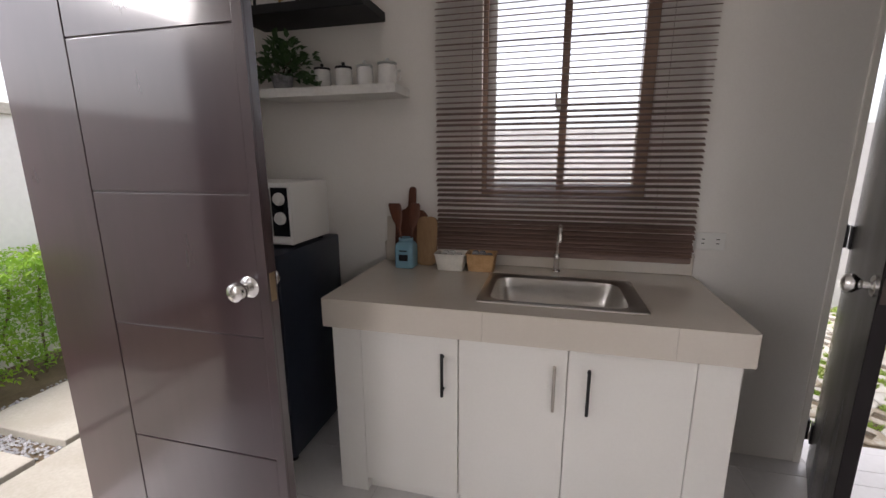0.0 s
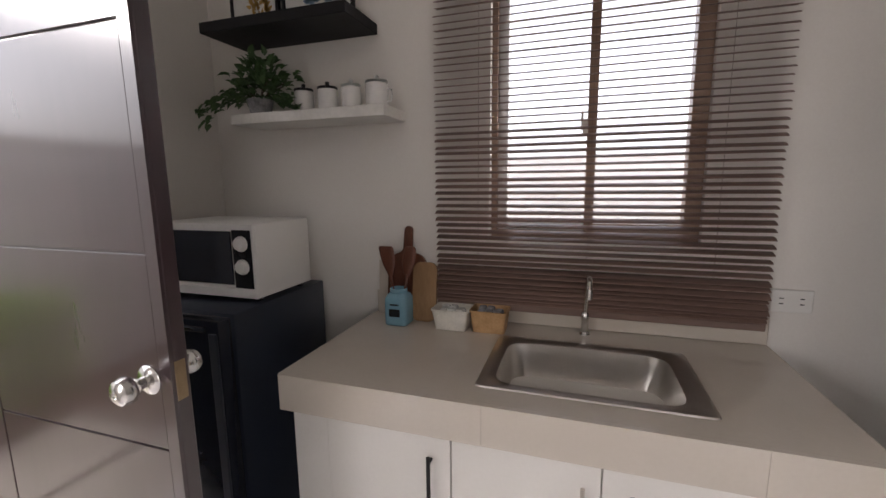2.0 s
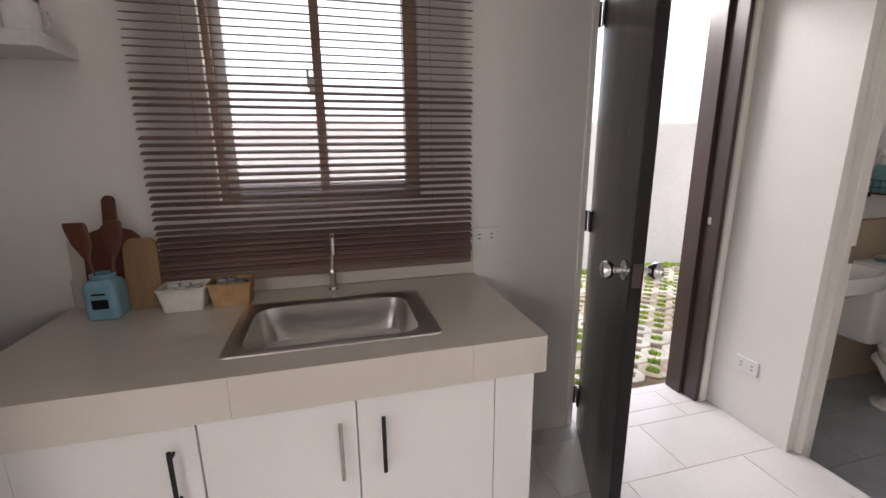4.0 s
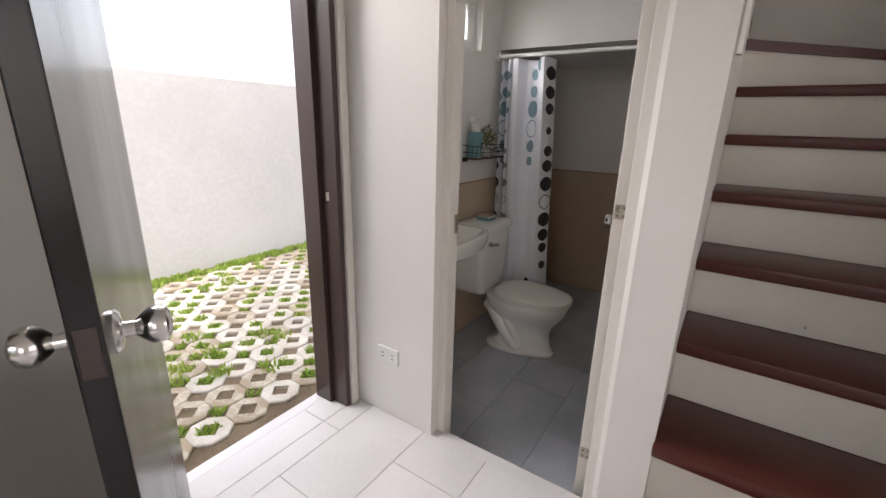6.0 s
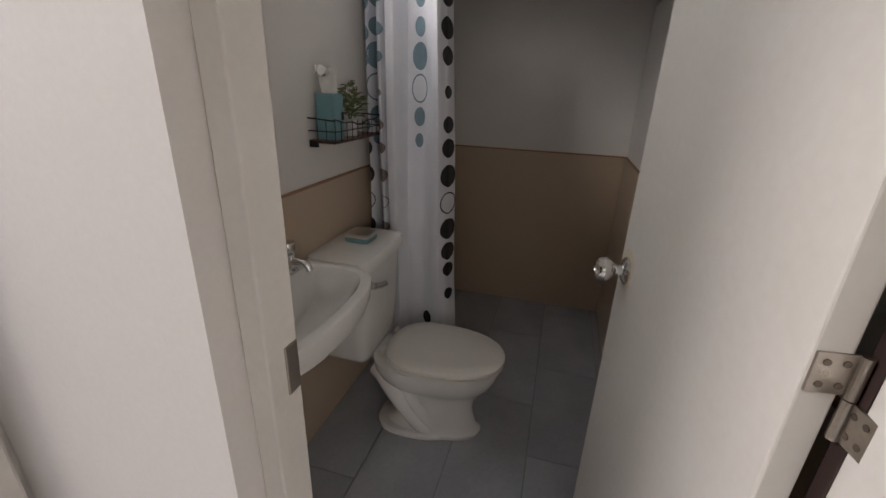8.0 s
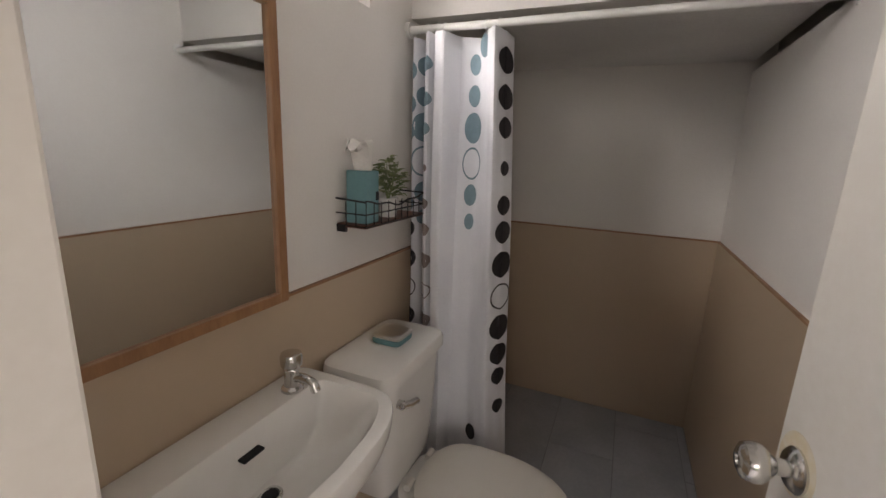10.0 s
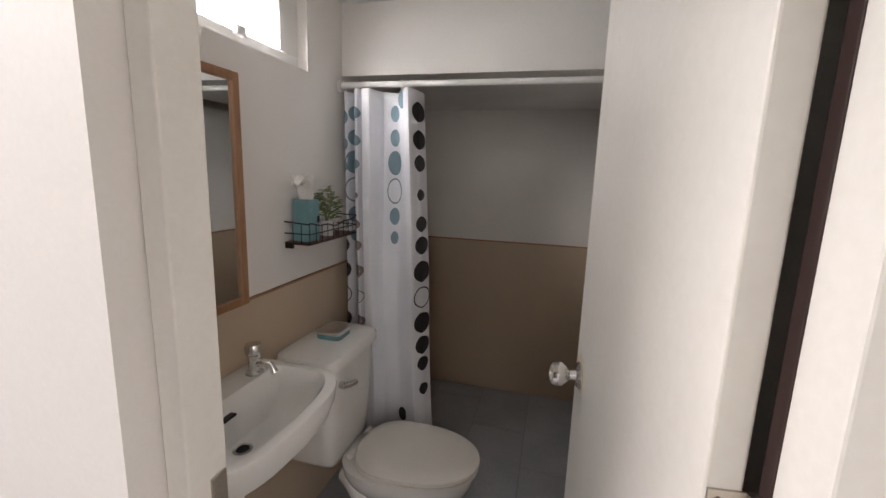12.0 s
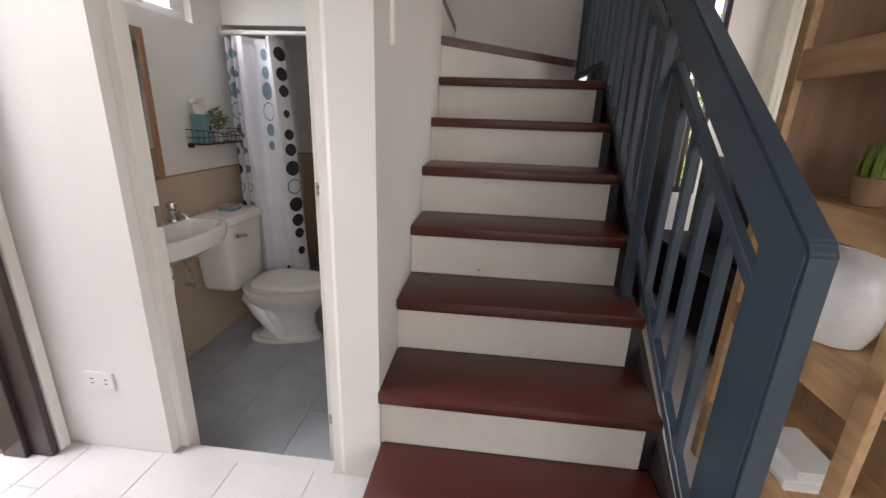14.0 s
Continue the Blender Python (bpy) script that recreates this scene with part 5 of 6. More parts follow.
cu = thing("shower_curtain", (3.30, 1.85, 1.69), "white shower curtain with black and teal dots, drawn aside", "shower curtain")
us = [0.74 * i / 74 for i in range(75)]
zs = [0.02 + 1.665 * j / 40 for j in range(41)]
bm = bmesh.new()
g = [[bm.verts.new(fold(u, z)) for z in zs] for u in us]
for i in range(74):
    for j in range(40):
        bm.faces.new((g[i][j], g[i + 1][j], g[i + 1][j + 1], g[i][j + 1]))
cloth = part("cloth", bm, M["curtain"], cu, smooth=True)
so_mod = cloth.modifiers.new("thickness", "SOLIDIFY")
so_mod.thickness, so_mod.offset = 0.0012, 0


def dot(u, z, r, m, ring=False):
    bm = bmesh.new()
    n = 28

    def at(rr, a):
        uu, zz = u + rr * math.cos(a), z + rr * 1.12 * math.sin(a)
        p = fold(uu, zz)
        d = fold(min(uu + 0.004, 0.739), zz) - fold(max(uu - 0.004, 0), zz)
        nrm = Vector((d.y, -d.x, 0)).normalized()
        if nrm.x > 0:
            nrm = -nrm
        return bm.verts.new(p + nrm * 0.0022)
    radii = [r * f for f in ((0.88, 1.0) if ring else (0.3, 0.65, 1.0))]
    rr = [[at(q, 2 * math.pi * i / n) for i in range(n)] for q in radii]
    for a, b in zip(rr, rr[1:]):
        for i in range(n):
            bm.faces.new((a[i], a[(i + 1) % n], b[(i + 1) % n], b[i]))
    if not ring:
        bm.faces.new(rr[0])
    part("printed_dot" if not ring else "printed_ring", bm, m, cloth)


COL = [(1.60, 0.036, 0), (1.49, 0.035, 0), (1.395, 0.031, 0), (1.265, 0.022, 0), (1.142, 0.030, 0), (1.05, 0.035, 0), (0.936, 0.042, 0), (0.82, 0.043, 1), (0.704, 0.042, 0), (0.60, 0.037, 0), (0.513, 0.030, 0), (0.393, 0.025, 0)]
for z, r, ring in COL:
    dot(0.695, z, r, M["dotblack"], ring)
    dot(0.215, z - 0.01, r * 0.62, M["dotteal"] if z > 1.3 else M["dotbrown"], ring)
    dot(0.045, z - 0.02, r * 0.8, M["dotblack"] if z < 1.1 else M["dotteal"], ring)
for u in (0.105, 0.475):
    for z, r, ring in ((1.60, 0.03, 0), (1.50, 0.032, 0), (1.395, 0.046, 0), (1.275, 0.05, 1), (1.165, 0.034, 0), (1.07, 0.026, 0)):
        dot(u, z, r, M["dotteal"], ring)
for z, r in ((1.66, 0.035), (0.24, 0.03), (0.12, 0.03)):
    dot(0.53, z, r, M["dotteal"] if z > 1 else M["dotblack"])
for u in (0.03, 0.15, 0.235, 0.31, 0.55, 0.63):
    p = fold(u, 1.675)
    part("ring", tube([(3.312 + 0.019 * math.cos(a), p.y, 1.706 + 0.022 * math.sin(a)) for a in [2 * math.pi * i / 16 for i in range(17)]], 0.0017, 6), M["white"], cu, smooth=True)

# wire basket with tissue box and plant
wk = thing("wire_basket", (3.07, YN, 1.09), "black wire wall basket with a wooden base", "basket")
k0, k1, ky0, ky1, kz0, kz1 = 2.90, 3.265, 1.935, YN - 0.004, 1.095, 1.165
part("base", box(k0 + 0.003, ky0 + 0.003, kz0 - 0.006, k1 - 0.003, ky1, kz0 + 0.004, 0.001), M["darkboard"], wk, "thin wooden base")
for zz in (kz0, (kz0 + kz1) / 2):
    part("wire", tube([(k0, ky1, zz), (k0, ky0, zz), (k1, ky0, zz), (k1, ky1, zz)], 0.0022, 6), M["blackmetal"], wk)
pts = [(k0, ky1, kz1 + 0.006)] + [(k0, ky0, kz1)] + [(k0 + (k1 - k0) * t, ky0, kz1 - 0.018 * math.sin(math.pi * t) ** 2 + 0.004 * math.cos(6 * math.pi * t)) for t in [i / 14 for i in range(15)]] + [(k1, ky1, kz1 + 0.006)]
part("wire", tube(pts, 0.0028, 6), M["blackmetal"], wk, "wavy top wire")
for i in range(10):
    x = k0 + (k1 - k0) * i / 9
    part("wire", rod((x, ky0, kz0), (x, ky0, kz1 - 0.004), 0.0016, 6), M["blackmetal"], wk)
for i in range(3):
    y = ky0 + (ky1 - ky0) * i / 3
    part("wire", rod((k0, y, kz0), (k0, y, kz1), 0.0016, 6), M["blackmetal"], wk)
part("bracket", box(k0, ky1 - 0.03, kz0 - 0.02, k0 + 0.012, ky1, kz0, 0.001), M["blackmetal"], wk)

tb = thing("tissue_box", (2.945, 1.985, 1.10), "teal cardboard tissue box with a white tissue pulled up", "tissue box")
part("carton", box(2.922, 1.948, 1.0995, 2.988, 2.018, 1.250, 0.004), M["teal"], tb)
part("mark", box(2.97, 1.9468, 1.165, 2.985, 1.9482, 1.19), M["blackwood"], tb, "small dark mark")
M["tissue"] = mat("tissue_paper", (0.82, 0.80, 0.75), 0.9, scale=20, fine=120, bump=0.4)
bm = bmesh.new()
rings = []
for j in range(12):
    t = j / 11
    c = Vector((2.955 - 0.075 * t ** 1.8, 1.983 - 0.02 * t, 1.244 + 0.085 * math.sin(t * 2.3)))
    w = 0.027 * (1 - 0.2 * t) + 0.016 * math.sin(3.1 * t)
    rings.append([c + Vector((w * math.cos(a) * (1 + 0.22 * math.sin(3 * a + 4 * t)), w * 0.8 * math.sin(a) * (1 + 0.22 * math.cos(4 * a + 3 * t)), 0.008 * math.sin(5 * a + 5 * t))) for a in [2 * math.pi * i / 22 for i in range(22)]])
loft(rings, bm)
part("tissue", bm, M["tissue"], tb, "crumpled white tissue", True)
sp = thing("small_plant", (3.10, 1.985, 1.10), "small artificial plant in a white pot", "plant")
part("pot", lathe([(0.026, 0), (0.028, 0.003), (0.034, 0.06), (0.031, 0.061), (0.029, 0.045)], (3.10, 1.985, 1.0995)), M["ceramic"], sp, smooth=True)
bm = bmesh.new()
rng = random.Random(2)
M["yellowgreen"] = mat("yellow_green_leaf", (0.10, 0.16, 0.045), 0.55, alt=(0.30, 0.32, 0.16), scale=20, fine=50, bump=0.0)
for i in range(120):
    th, t = rng.uniform(0, 6.28), rng.random()
    p = Vector((3.10 + 0.05 * t * math.cos(th), 1.98 + 0.04 * t * math.sin(th), 1.165 + 0.12 * rng.random() * (1.1 - 0.4 * t)))
    leaf_mesh(bm, p, (math.cos(th), math.sin(th), rng.uniform(0, 1)), (0, 0, 1), rng.uniform(0.022, 0.040), 0.018)
part("foliage", bm, M["yellowgreen"], sp)
bm = bmesh.new()
for i in range(9):
    a = i * 0.7
    rod((3.10, 1.985, 1.14), (3.10 + 0.035 * math.cos(a), 1.98 + 0.025 * math.sin(a), 1.25 + 0.012 * (i % 3)), 0.0012, 5, bm)
part("stem_cluster", bm, M["yellowgreen"], sp)

OFF = Vector((0, 0, 0))

# ---- living room beyond the stair ----
bk = thing("pine_shelf", (1.98, -0.66, 0), "open pine shelf unit with plywood end panel", "shelf unit")
sx0, sx1, sy0, sy1 = 1.64, 2.25, -0.84, -0.50
part("end_panel", box(sx1 - 0.012, sy0, 0.0, sx1, sy1 - 0.025, 1.85, 0.001), M["pineback"], bk, "brown plywood end panel")
part("back_panel", box(sx0, sy0 - 0.01, 0.0, sx1, sy0, 1.85, 0.001), M["pineback"], bk, "brown plywood back")
for x, pw in ((sx0, 0.05), (sx1 - 0.04, 0.042)):
    part("post", box(x, sy1 - 0.024, 0.0, x + pw, sy1, 1.85, 0.002), M["pine"], bk)
for z in (0.18, 0.60, 1.00, 1.41, 1.78):
    part("shelf", box(sx0, sy0, z + 0.05, sx1 - 0.012, sy1 - 0.025, z + 0.068, 0.001), M["pine"], bk)
    part("front_rail", box(sx0 + 0.05, sy1 - 0.022, z, sx1 - 0.04, sy1 - 0.002, z + 0.085, 0.002), M["pine"], bk)
vs = thing("vase", (1.97, -0.675, 0.668), "rounded pale grey ceramic vase on the pine shelf", "vase")
part("body", lathe([(0.055, 0), (0.075, 0.006), (0.092, 0.05), (0.108, 0.11), (0.112, 0.17), (0.106, 0.22), (0.084, 0.26), (0.058, 0.278), (0.052, 0.29), (0.058, 0.297), (0.050, 0.292)], (2.0, -0.66, 0.6685)), M["ceramic"], vs, smooth=True)
gp = thing("grass_pot", (2.05, -0.68, 1.068), "small brown pot of bright green grass", "plant")
part("pot", lathe([(0.035, 0), (0.04, 0.004), (0.05, 0.08), (0.045, 0.082), (0.043, 0.06)], (2.05, -0.68, 1.0685)), M["pineback"], gp, smooth=True)
bm = bmesh.new()
rng = random.Random(6)
for i in range(130):
    a, d = rng.uniform(0, 6.28), 0.042 * math.sqrt(rng.random())
    leaf_mesh(bm, (2.05 + d * math.cos(a), -0.68 + d * math.sin(a), 1.13), (0.3 * math.cos(a), 0.3 * math.sin(a), 1), (math.cos(a), math.sin(a), 0.2), rng.uniform(0.07, 0.12), 0.007, 0.0)
part("grass", bm, M["grass"], gp)
for i, (z, y, w) in enumerate(((0.25, -0.60, 0.15), (0.285, -0.62, 0.13))):
    b = thing("book", (1.86, y, z), "thick cream covered book lying flat", "book", "books on the pine shelf")
    part("page_block", box(1.83, y - w / 2 + 0.004, z + 0.0035, 2.026, y + w / 2 - 0.004, z + 0.031), M["paper"], b)
    for q in (z - 0.0015, z + 0.031):
        part("cover", box(1.825, y - w / 2, q, 2.03, y + w / 2, q + 0.004, 0.0008), M["white"], b)

tv = thing("television", (3.55, -1.22, 0.46), "large black flat television on a low cabinet", "television")
part("panel", box(2.93, -1.24, 0.47, 4.17, -1.20, 1.07, 0.006), M["black"], tv)
part("stand", box(3.2, -1.34, 0.451, 3.9, -1.12, 0.47, 0.003), M["black"], tv)
tcab = thing("tv_cabinet", (3.55, -1.26, 0), "low black television cabinet with four drawers", "cabinet")
part("body", box(2.35, -1.46, 0.04, 4.27, -0.92, 0.45, 0.004), M["blackwood"], tcab)
for q in (2.36, 2.84, 3.32, 3.80):
    part("drawer", box(q, -0.922, 0.06, q + 0.46, -0.906, 0.44, 0.003), M["blackwood"], tcab)
for x in (2.4, 4.22):
    for y in (-1.42, -0.96):
        part("leg", rod((x, y, 0), (x, y, 0.045), 0.02, 10), M["black"], tcab)

lw = thing("window_3", (XE, -1.97, 0.75), "dark framed living room window behind the stair", "window", kind="structure")
for n0, n1, ztop, cuts in ((-2.65, -1.75, 2.15, (-2.22,)), (-1.235, -0.215, 2.35, (-1.125, -0.70))):
    bm = box(XE + 0.02, n0, 0.75, XE + 0.08, n1, 0.80, 0.002)
    box(XE + 0.02, n0, ztop - 0.05, XE + 0.08, n1, ztop, 0.002, bm=bm)
    for y in (n0, n1 - 0.03) + cuts:
        box(XE + 0.02, y, 0.80, XE + 0.08, y + 0.03, ztop - 0.05, 0.002, bm=bm)
    part("window_frame", bm, M["jamb"], lw)
    g = part("pane", box(XE + 0.045, n0 + 0.03, 0.80, XE + 0.049, n1 - 0.03, ztop - 0.05), M["glass"], lw, "clear glass pane")
    g.visible_shadow = False

# stepped cabinet shape, made up to fill the dark area before the window
cb = thing("dark_filler", (4.08, -0.57, 0), "tall black cabinet shape added to darken the area behind the stair railing", "cabinet")
part("body", box(3.955, -0.90, 0.05, 4.20, -0.481, 2.42, 0.004), M["blackwood"], cb)
part("body", box(3.955, -0.480, 0.05, 4.20, -0.275, 2.07, 0.004), M["blackwood"], cb)
part("plinth", box(3.965, -0.895, 0.0, 4.19, -0.28, 0.05), M["blackwood"], cb)
for y0, y1, z1 in ((-0.898, -0.483, 2.41), (-0.478, -0.277, 2.06)):
    d = part("door", box(3.938, y0, 0.06, 3.954, y1, z1, 0.002), M["blackwood"], cb)
    part("handle", rod((3.930, y1 - 0.03, 1.0), (3.930, y1 - 0.03, 1.16), 0.005, 10), M["blackmetal"], d)


def drape(name, y0, y1, label):
    c = thing(name, (XE - 0.06, (y0 + y1) / 2, 0.0), label, "curtain", "curtains at the living room window")
    bm = bmesh.new()
    nn = int((y1 - y0) / 0.008)
    col = []
    for i in range(nn + 1):
        y = y0 + (y1 - y0) * i / nn
        col.append([bm.verts.new((XE - 0.078 + 0.024 * math.sin(i * 0.40 + 1.3 * math.sin(i * 0.061) + 0.4 * math.sin(z * 3)) + 0.008 * math.sin(i * 0.93), y + 0.004 * math.sin(7 * z), z)) for z in (0.05, 0.5, 1.0, 1.5, 2.0, 2.35)])
    for a, b in zip(col, col[1:]):
        for j in range(5):
            bm.faces.new((a[j], b[j], b[j + 1], a[j + 1]))
    cl = part("cloth", bm, M["curtain_c"], c, smooth=True)
    md = cl.modifiers.new("thickness", "SOLIDIFY")
    md.thickness = 0.002
    return c


drape("curtain", -2.80, -1.47, "cream curtain hanging in soft folds")
cr = thing("curtain_rod", (XE - 0.07, -2.0, 2.36), "slim curtain rod above the living room window", "curtain rod")
part("rod", rod((XE - 0.075, -2.9, 2.365), (XE - 0.075, -1.0, 2.365), 0.012, 12), M["nickel"], cr, smooth=True)
for y in (-2.85, -1.05):
    part("bracket", box(XE - 0.085, y - 0.01, 2.355, XE - 0.0005, y + 0.01, 2.376, 0.001), M["nickel"], cr)

# ---- outdoors ----
ground = setting("ground", box(-120, -120, -0.62, 120, 120, -0.135), M["soil"], "brown garden soil around the house", "ground")
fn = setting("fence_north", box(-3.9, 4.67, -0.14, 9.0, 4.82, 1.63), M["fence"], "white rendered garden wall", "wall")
fw = setting("fence_west", box(-3.95, -6.0, -0.14, -3.80, 4.67, 1.66), M["fencebright"], "white rendered garden wall", "wall")
setting("fence_coping", box(-3.98, -6.0, 1.66, -3.77, 4.67, 1.74, 0.006), M["paver"], "grey coping on the garden wall", "coping")
setting("apron", box(-2.36, -1.0, -0.135, XW - 0.12, 2.4, -0.075, 0.004), M["slab"], "pale concrete apron before the front door", "paving")
for a, b, c, d in ((-3.08, 1.37, -2.42, 2.05), (-3.10, 0.62, -2.42, 1.235), (-3.10, -0.15, -2.42, 0.50)):
    st = thing("stepping_slab", ((a + c) / 2, (b + d) / 2, -0.135), "square pale concrete stepping slab in grey gravel", "paving slab", "stepping slabs")
    part("slab", box(a, b, -0.134, c, d, -0.082, 0.006), M["slab"], st)
rng = random.Random(12)
vs_, fs_ = [], []
for i in range(5200):
    x, y = rng.uniform(-3.2, -2.36), rng.uniform(-0.3, 2.3)
    r = rng.uniform(0.008, 0.018)
    b = len(vs_)
    a = rng.uniform(0, 6.28)
    e = [(r * math.cos(a + q), r * 0.7 * math.sin(a + q), 0) for q in (0, 1.57, 3.14, 4.71)] + [(0, 0, r * 0.6), (0, 0, -r * 0.6)]
    zc = -0.131 + rng.uniform(0, 0.012)
    vs_ += [(x + p[0], y + p[1], zc + p[2]) for p in e]
    fs_ += [(b + k, b + (k + 1) % 4, b + 4) for k in range(4)] + [(b + (k + 1) % 4, b + k, b + 5) for k in range(4)]
me = bpy.data.meshes.new("gravel")
me.from_pydata(vs_, [], fs_)
me.materials.append(M["gravel"])
tagged(new("gravel", me), "loose grey gravel between the stepping slabs", "gravel", "", "stuff")

# hedge
hd = thing("hedge", (-3.42, 1.4, -0.135), "clipped green leafy hedge along the garden wall", "hedge")
bm = bmesh.new()
rng = random.Random(21)
for i in range(30000):
    y = rng.uniform(-0.3, 3.6)
    top = 0.70 + 0.06 * math.sin(3.1 * y) + 0.03 * math.sin(11 * y)
    z = -0.02 + (top + 0.02) * rng.random() ** 0.75
    wd = 0.26 * (0.72 + 0.28 * math.sin(min(1, (z + 0.1) / 0.6) * 2.2)) * (1 + 0.15 * math.sin(5 * y + 4 * z))
    x = -3.44 + wd * (1 if rng.random() < 0.72 else -1) * rng.random() ** 0.28
    if rng.random() < 0.22:
        z = top + rng.uniform(-0.05, 0.05)
        x = -3.44 + rng.uniform(-0.26, 0.26)
    if math.sin(23 * y + 17 * z) > 0.82 and rng.random() < 0.8:
        continue
    dv = Vector((rng.uniform(-0.3, 1.0), rng.uniform(-0.8, 0.8), rng.uniform(-0.5, 0.8)))
    leaf_mesh(bm, (x, y, z), dv, (rng.uniform(-0.4, 0.4), rng.uniform(-0.4, 0.4), 1), rng.uniform(0.022, 0.045), rng.uniform(0.012, 0.022))
part("leaves", bm, M["leaf"], hd)
bm = bmesh.new()
for i in range(26):
    y = -0.2 + i * 0.145 + rng.uniform(-0.04, 0.04)
    p = [Vector((-3.42 + rng.uniform(-0.05, 0.05), y, -0.14))]
    for k in range(4):
        p.append(p[-1] + Vector((rng.uniform(-0.05, 0.06), rng.uniform(-0.06, 0.06), 0.17)))
    tube(p, 0.009, 6, bm)
part("stem_cluster", bm, M["bark"], hd)

sh = thing("garden_shrub", (5.7, -1.9, -0.135), "tall green shrub outside the living room window", "shrub")
bm = bmesh.new()
for i in range(2600):
    th, ph, rr = rng.uniform(0, 6.28), rng.uniform(-1.2, 1.5), rng.random() ** 0.4
    rr *= 1 + 0.2 * math.sin(4 * th) + 0.15 * math.sin(6 * ph)
    p = Vector((5.7 + 0.55 * rr * math.cos(th) * math.cos(ph), -1.9 + 0.8 * rr * math.sin(th) * math.cos(ph), 1.15 + 1.05 * rr * math.sin(ph)))
    leaf_mesh(bm, p, (math.cos(th), math.sin(th), rng.uniform(-0.5, 0.7)), (rng.uniform(-0.4, 0.4), 0, 1), rng.uniform(0.06, 0.10), rng.uniform(0.03, 0.05))
part("leaves", bm, M["leaf"], sh)
bm = bmesh.new()
for i in range(6):
    tube([(5.7 + 0.03 * i, -1.9, -0.14), (5.7 + 0.05 * math.cos(i), -1.9 + 0.08 * math.sin(i), 0.5), (5.7 + 0.2 * math.cos(i), -1.9 + 0.2 * math.sin(i), 1.2)], 0.014, 6, bm)
part("stem_cluster", bm, M["bark"], sh)

# ---- pieces of floors and paving ----
def pieces(name, bm, material, parent, spots):
    me = bpy.data.meshes.new(name)
    bmesh.ops.recalc_face_normals(bm, faces=bm.faces)
    bm.to_mesh(me)
    bm.free()
    me.materials.append(material)
    for x, y, z, rz in spots:
        o = new(name, me)
        o.parent = parent
        o.matrix_basis = pose(x, y, z, 0, 0, rz)


TY0 = 1.567


def tile_spots(xa, xb, ya, yb, z, jx, y0):
    """Whole tiles in running bond that lie in the area; cut ones are made by the caller."""
    out = []
    j = math.floor((ya - y0) / 0.3)
    while y0 + 0.3 * j < yb - 1e-6:
        i = math.floor((xa - jx) / 0.6) - 1
        off = 0.3 if j % 2 == 0 else 0.0
        while jx + off + 0.6 * i < xb:
            x0, x1 = jx + off + 0.6 * i, jx + off + 0.6 * (i + 1)
            c = (max(x0, xa), max(y0 + 0.3 * j, ya), min(x1, xb), min(y0 + 0.3 * (j + 1), yb))
            if c[2] - c[0] > 0.02 and c[3] - c[1] > 0.02:
                out.append(c)
            i += 1
        j += 1
    return out


def lay(name, cells, z, material, parent, gap=0.0012):
    sizes = {}
    for a, b, c, d in cells:
        sizes.setdefault((round(c - a, 3), round(d - b, 3)), []).append(((a + c) / 2, (b + d) / 2, z, 0))
    for (w, h), spots in sizes.items():
        pieces(name, box(-w / 2 + gap, -h / 2 + gap, 0, w / 2 - gap, h / 2 - gap, 0.003, 0.0008, seg=1), material, parent, spots)


lay("floor_tile", tile_spots(XW, XB0, -0.933, YK, 0, 1.115, TY0), -0.003, M["tile"], floor)
lay("floor_tile", tile_spots(1.122, 1.845, YK, YOUT - 0.03, 0, 1.115, TY0), -0.003, M["tile"], floor)
lay("floor_tile", tile_spots(XW, XB0, -3.48, -0.933, 0, 1.115, TY0), -0.003, M["tile"], floor)
lay("floor_tile", tile_spots(XB0 + 0.045, XE, -3.48, YS0 - 0.002, 0, 1.115, TY0), -0.003, M["tile"], floor_east)
lay("bath_tile", tile_spots(XB1 - 0.04, XE - 0.008, YS1 + 0.008, YB - 0.008, 0, 2.34, 1.172), BF - 0.003, M["btile"], bath_floor, 0.0018)

# grass pavers: octagonal rings with a diamond hole
yard = setting("paving_yard", box(0.3, YOUT + 0.03, -0.134, 6.5, 4.67, -0.112), M["soil"], "bare soil below grass pavers", "paving")


def ring_paver():
    bm = bmesh.new()
    R, h = 0.096, 0.055
    outer = [(R * math.cos(radians(22.5 + 45 * i)) / math.cos(radians(22.5)) * 0.985, R * math.sin(radians(22.5 + 45 * i)) / math.cos(radians(22.5)) * 0.985) for i in range(8)]
    inner = []
    for i in range(8):
        a = radians(45 * i)
        s = 0.049 / (abs(math.cos(a)) + abs(math.sin(a)))
        inner.append((s * math.cos(a), s * math.sin(a)))
    top = h
    vo = [bm.verts.new((x, y, 0)) for x, y in outer]
    vo1 = [bm.verts.new((x, y, top - 0.006)) for x, y in outer]
    vt = [bm.verts.new((x * 0.94, y * 0.94, top)) for x, y in outer]
    vi = [bm.verts.new((x * 1.08, y * 1.08, top)) for x, y in inner]
    vb = [bm.verts.new((x, y, 0.01)) for x, y in inner]
    for i in range(8):
        j = (i + 1) % 8
        for a, b in ((vo, vo1), (vo1, vt), (vt, vi), (vi, vb)):
            bm.faces.new((a[i], a[j], b[j], b[i]))
    return bm


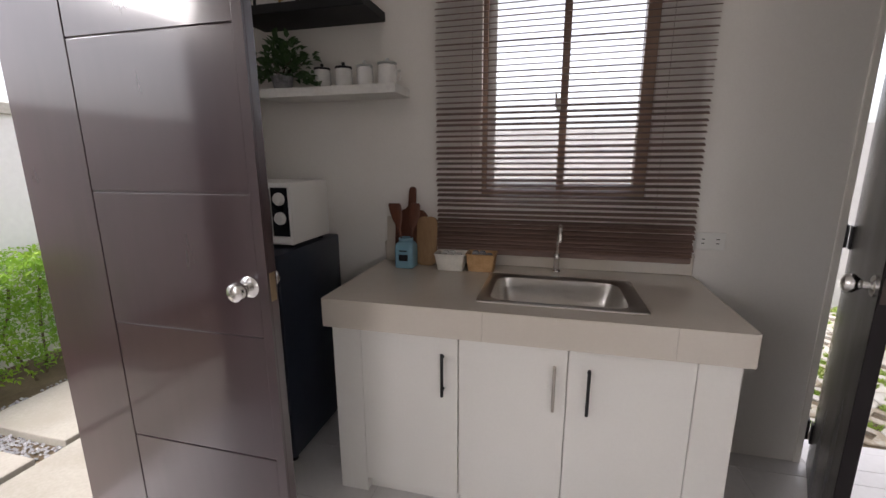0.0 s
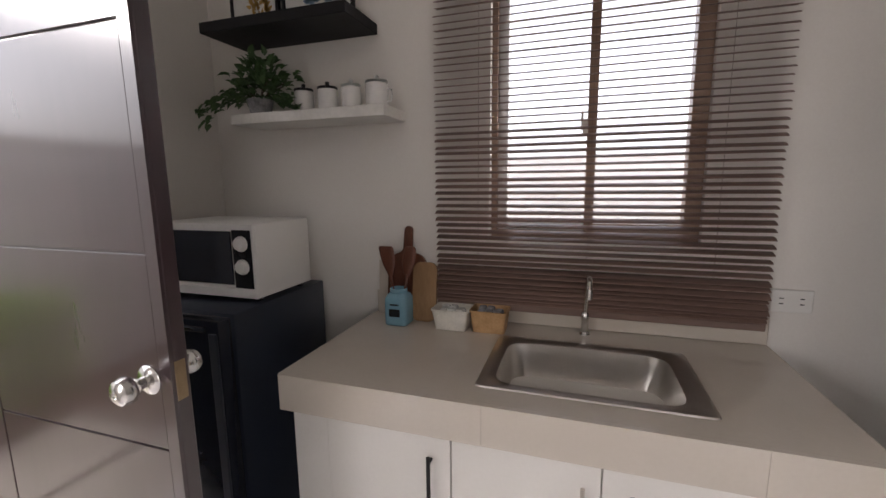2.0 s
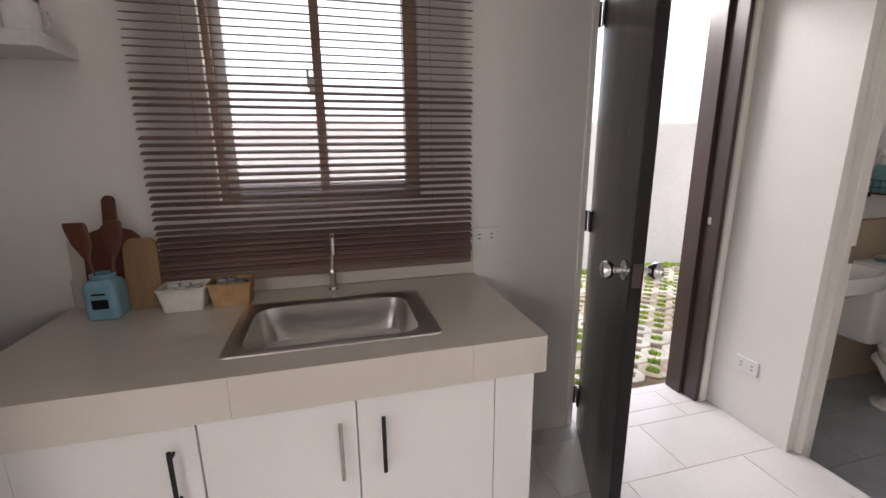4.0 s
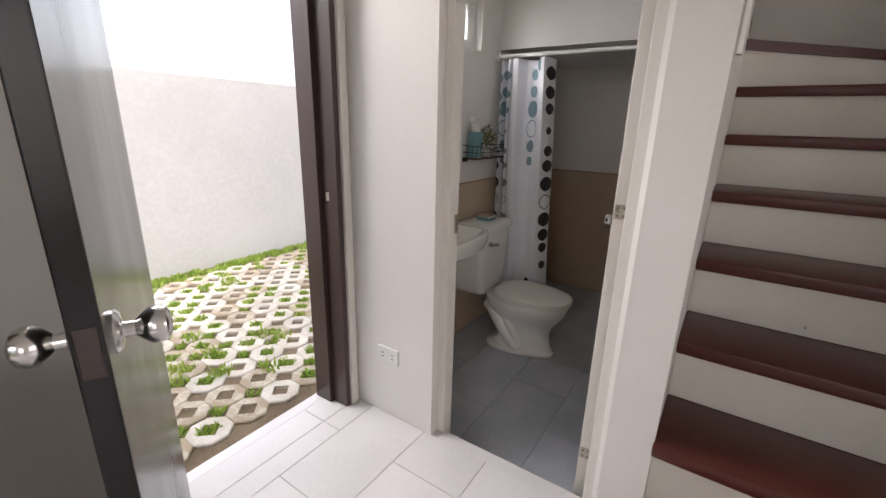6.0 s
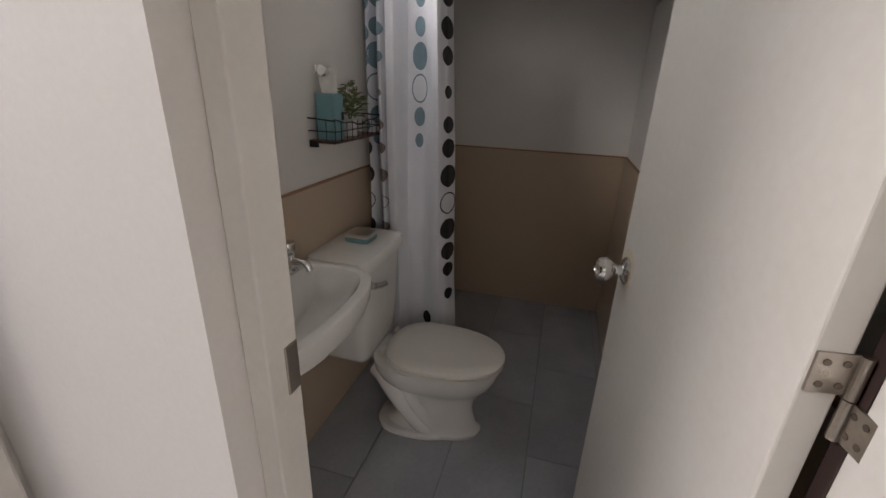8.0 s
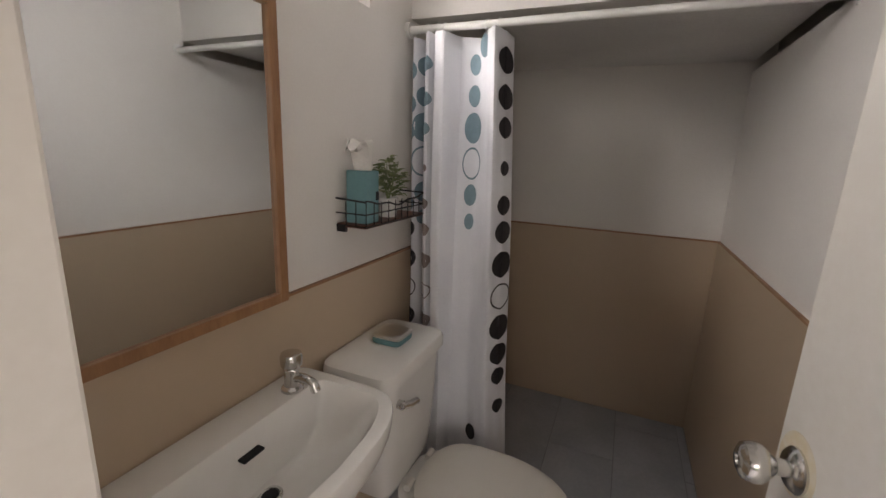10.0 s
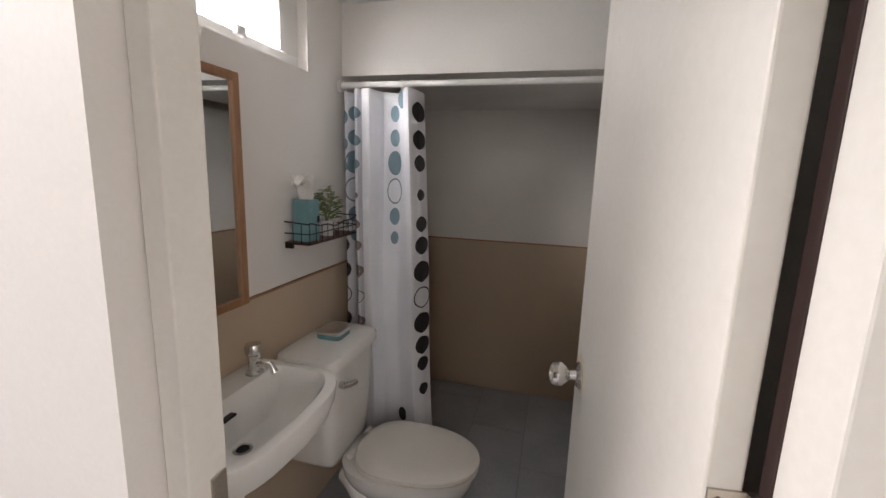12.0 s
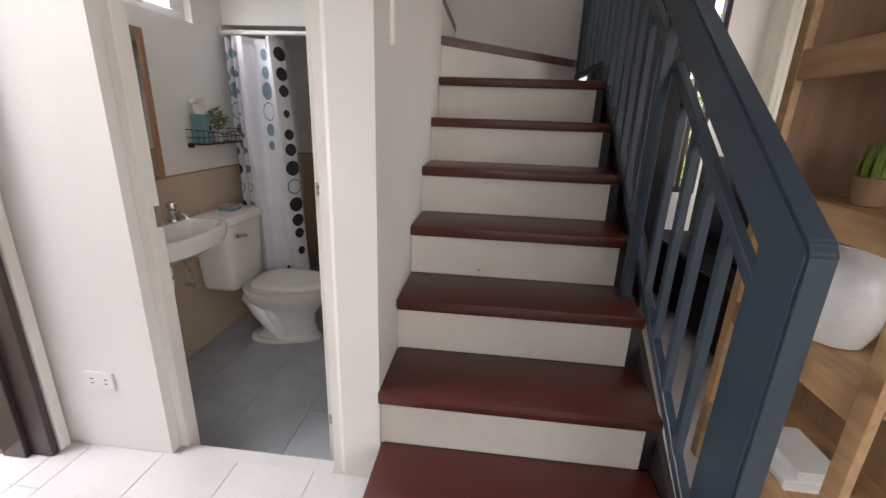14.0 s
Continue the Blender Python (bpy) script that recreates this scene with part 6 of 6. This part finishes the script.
rng = random.Random(31)
spots, muddy, tufts = [], [], []
PX, PY = 0.187, 0.196
for i in range(-4, 17):
    for j in range(-2, 10):
        x, y = 1.822 + PX * i, 2.637 + PY * j
        if y - 0.09 < YOUT + 0.035 or y > 4.52:
            continue
        mud = noise.noise((x * 1.7 + 5, y * 1.7, 8.0)) + rng.uniform(-0.3, 0.3) > 0.12
        (muddy if mud else spots).append((x + rng.uniform(-0.003, 0.003), y + rng.uniform(-0.003, 0.003), -0.150 + rng.uniform(-0.004, 0.004), rng.choice((0, 90, 180, 270)) + rng.uniform(-2, 2)))
        g = noise.noise((x * 1.3, y * 1.3, 3.0))
        if rng.random() < 0.22 + 0.5 * g:
            tufts.append((x + rng.uniform(-0.1, 0.1), y + rng.uniform(-0.1, 0.1), 0.055, rng.randint(25, 60), 1.7))
        if rng.random() < 0.60 + 0.9 * g:
            tufts.append((x, y, 0.040, rng.randint(40, 90), 1.0))
        if rng.random() < 0.42 + 0.8 * g:
            tufts.append((x + PX / 2, y + PY / 2, 0.030, rng.randint(20, 50), 0.9))
pieces("grass_paver", ring_paver(), M["paver"], yard, spots)
pieces("grass_paver", ring_paver(), M["mudpaver"], yard, muddy)
for i in range(150):
    tufts.append((rng.uniform(0.8, 5.2), rng.uniform(4.50, 4.66), 0.06, 40, 1.2))
vs_, fs_ = [], []
for x, y, r, n, hgt in tufts:
    for k in range(int(n)):
        a, d = rng.uniform(0, 6.28), r * math.sqrt(rng.random())
        bx_, by_ = x + d * math.cos(a), y + d * math.sin(a)
        h = rng.uniform(0.018, 0.042) * hgt
        w = rng.uniform(0.004, 0.009)
        t = rng.uniform(0, 6.28)
        lx, ly = rng.uniform(-0.032, 0.032), rng.uniform(-0.032, 0.032)
        b = len(vs_)
        z0 = -0.113
        vs_ += [(bx_ - w * math.cos(t), by_ - w * math.sin(t), z0), (bx_ + w * math.cos(t), by_ + w * math.sin(t), z0), (bx_ + lx * 0.5 + w * 0.8 * math.cos(t), by_ + ly * 0.5 + w * 0.8 * math.sin(t), z0 + h * 0.6), (bx_ + lx * 0.5 - w * 0.8 * math.cos(t), by_ + ly * 0.5 - w * 0.8 * math.sin(t), z0 + h * 0.6), (bx_ + lx, by_ + ly, z0 + h)]
        fs_ += [(b, b + 1, b + 2, b + 3), (b + 3, b + 2, b + 4)]
me = bpy.data.meshes.new("grass")
me.from_pydata(vs_, [], fs_)
me.materials.append(M["grass"])
tagged(new("grass", me), "short bright green grass growing in the pavers", "grass", "", "stuff")
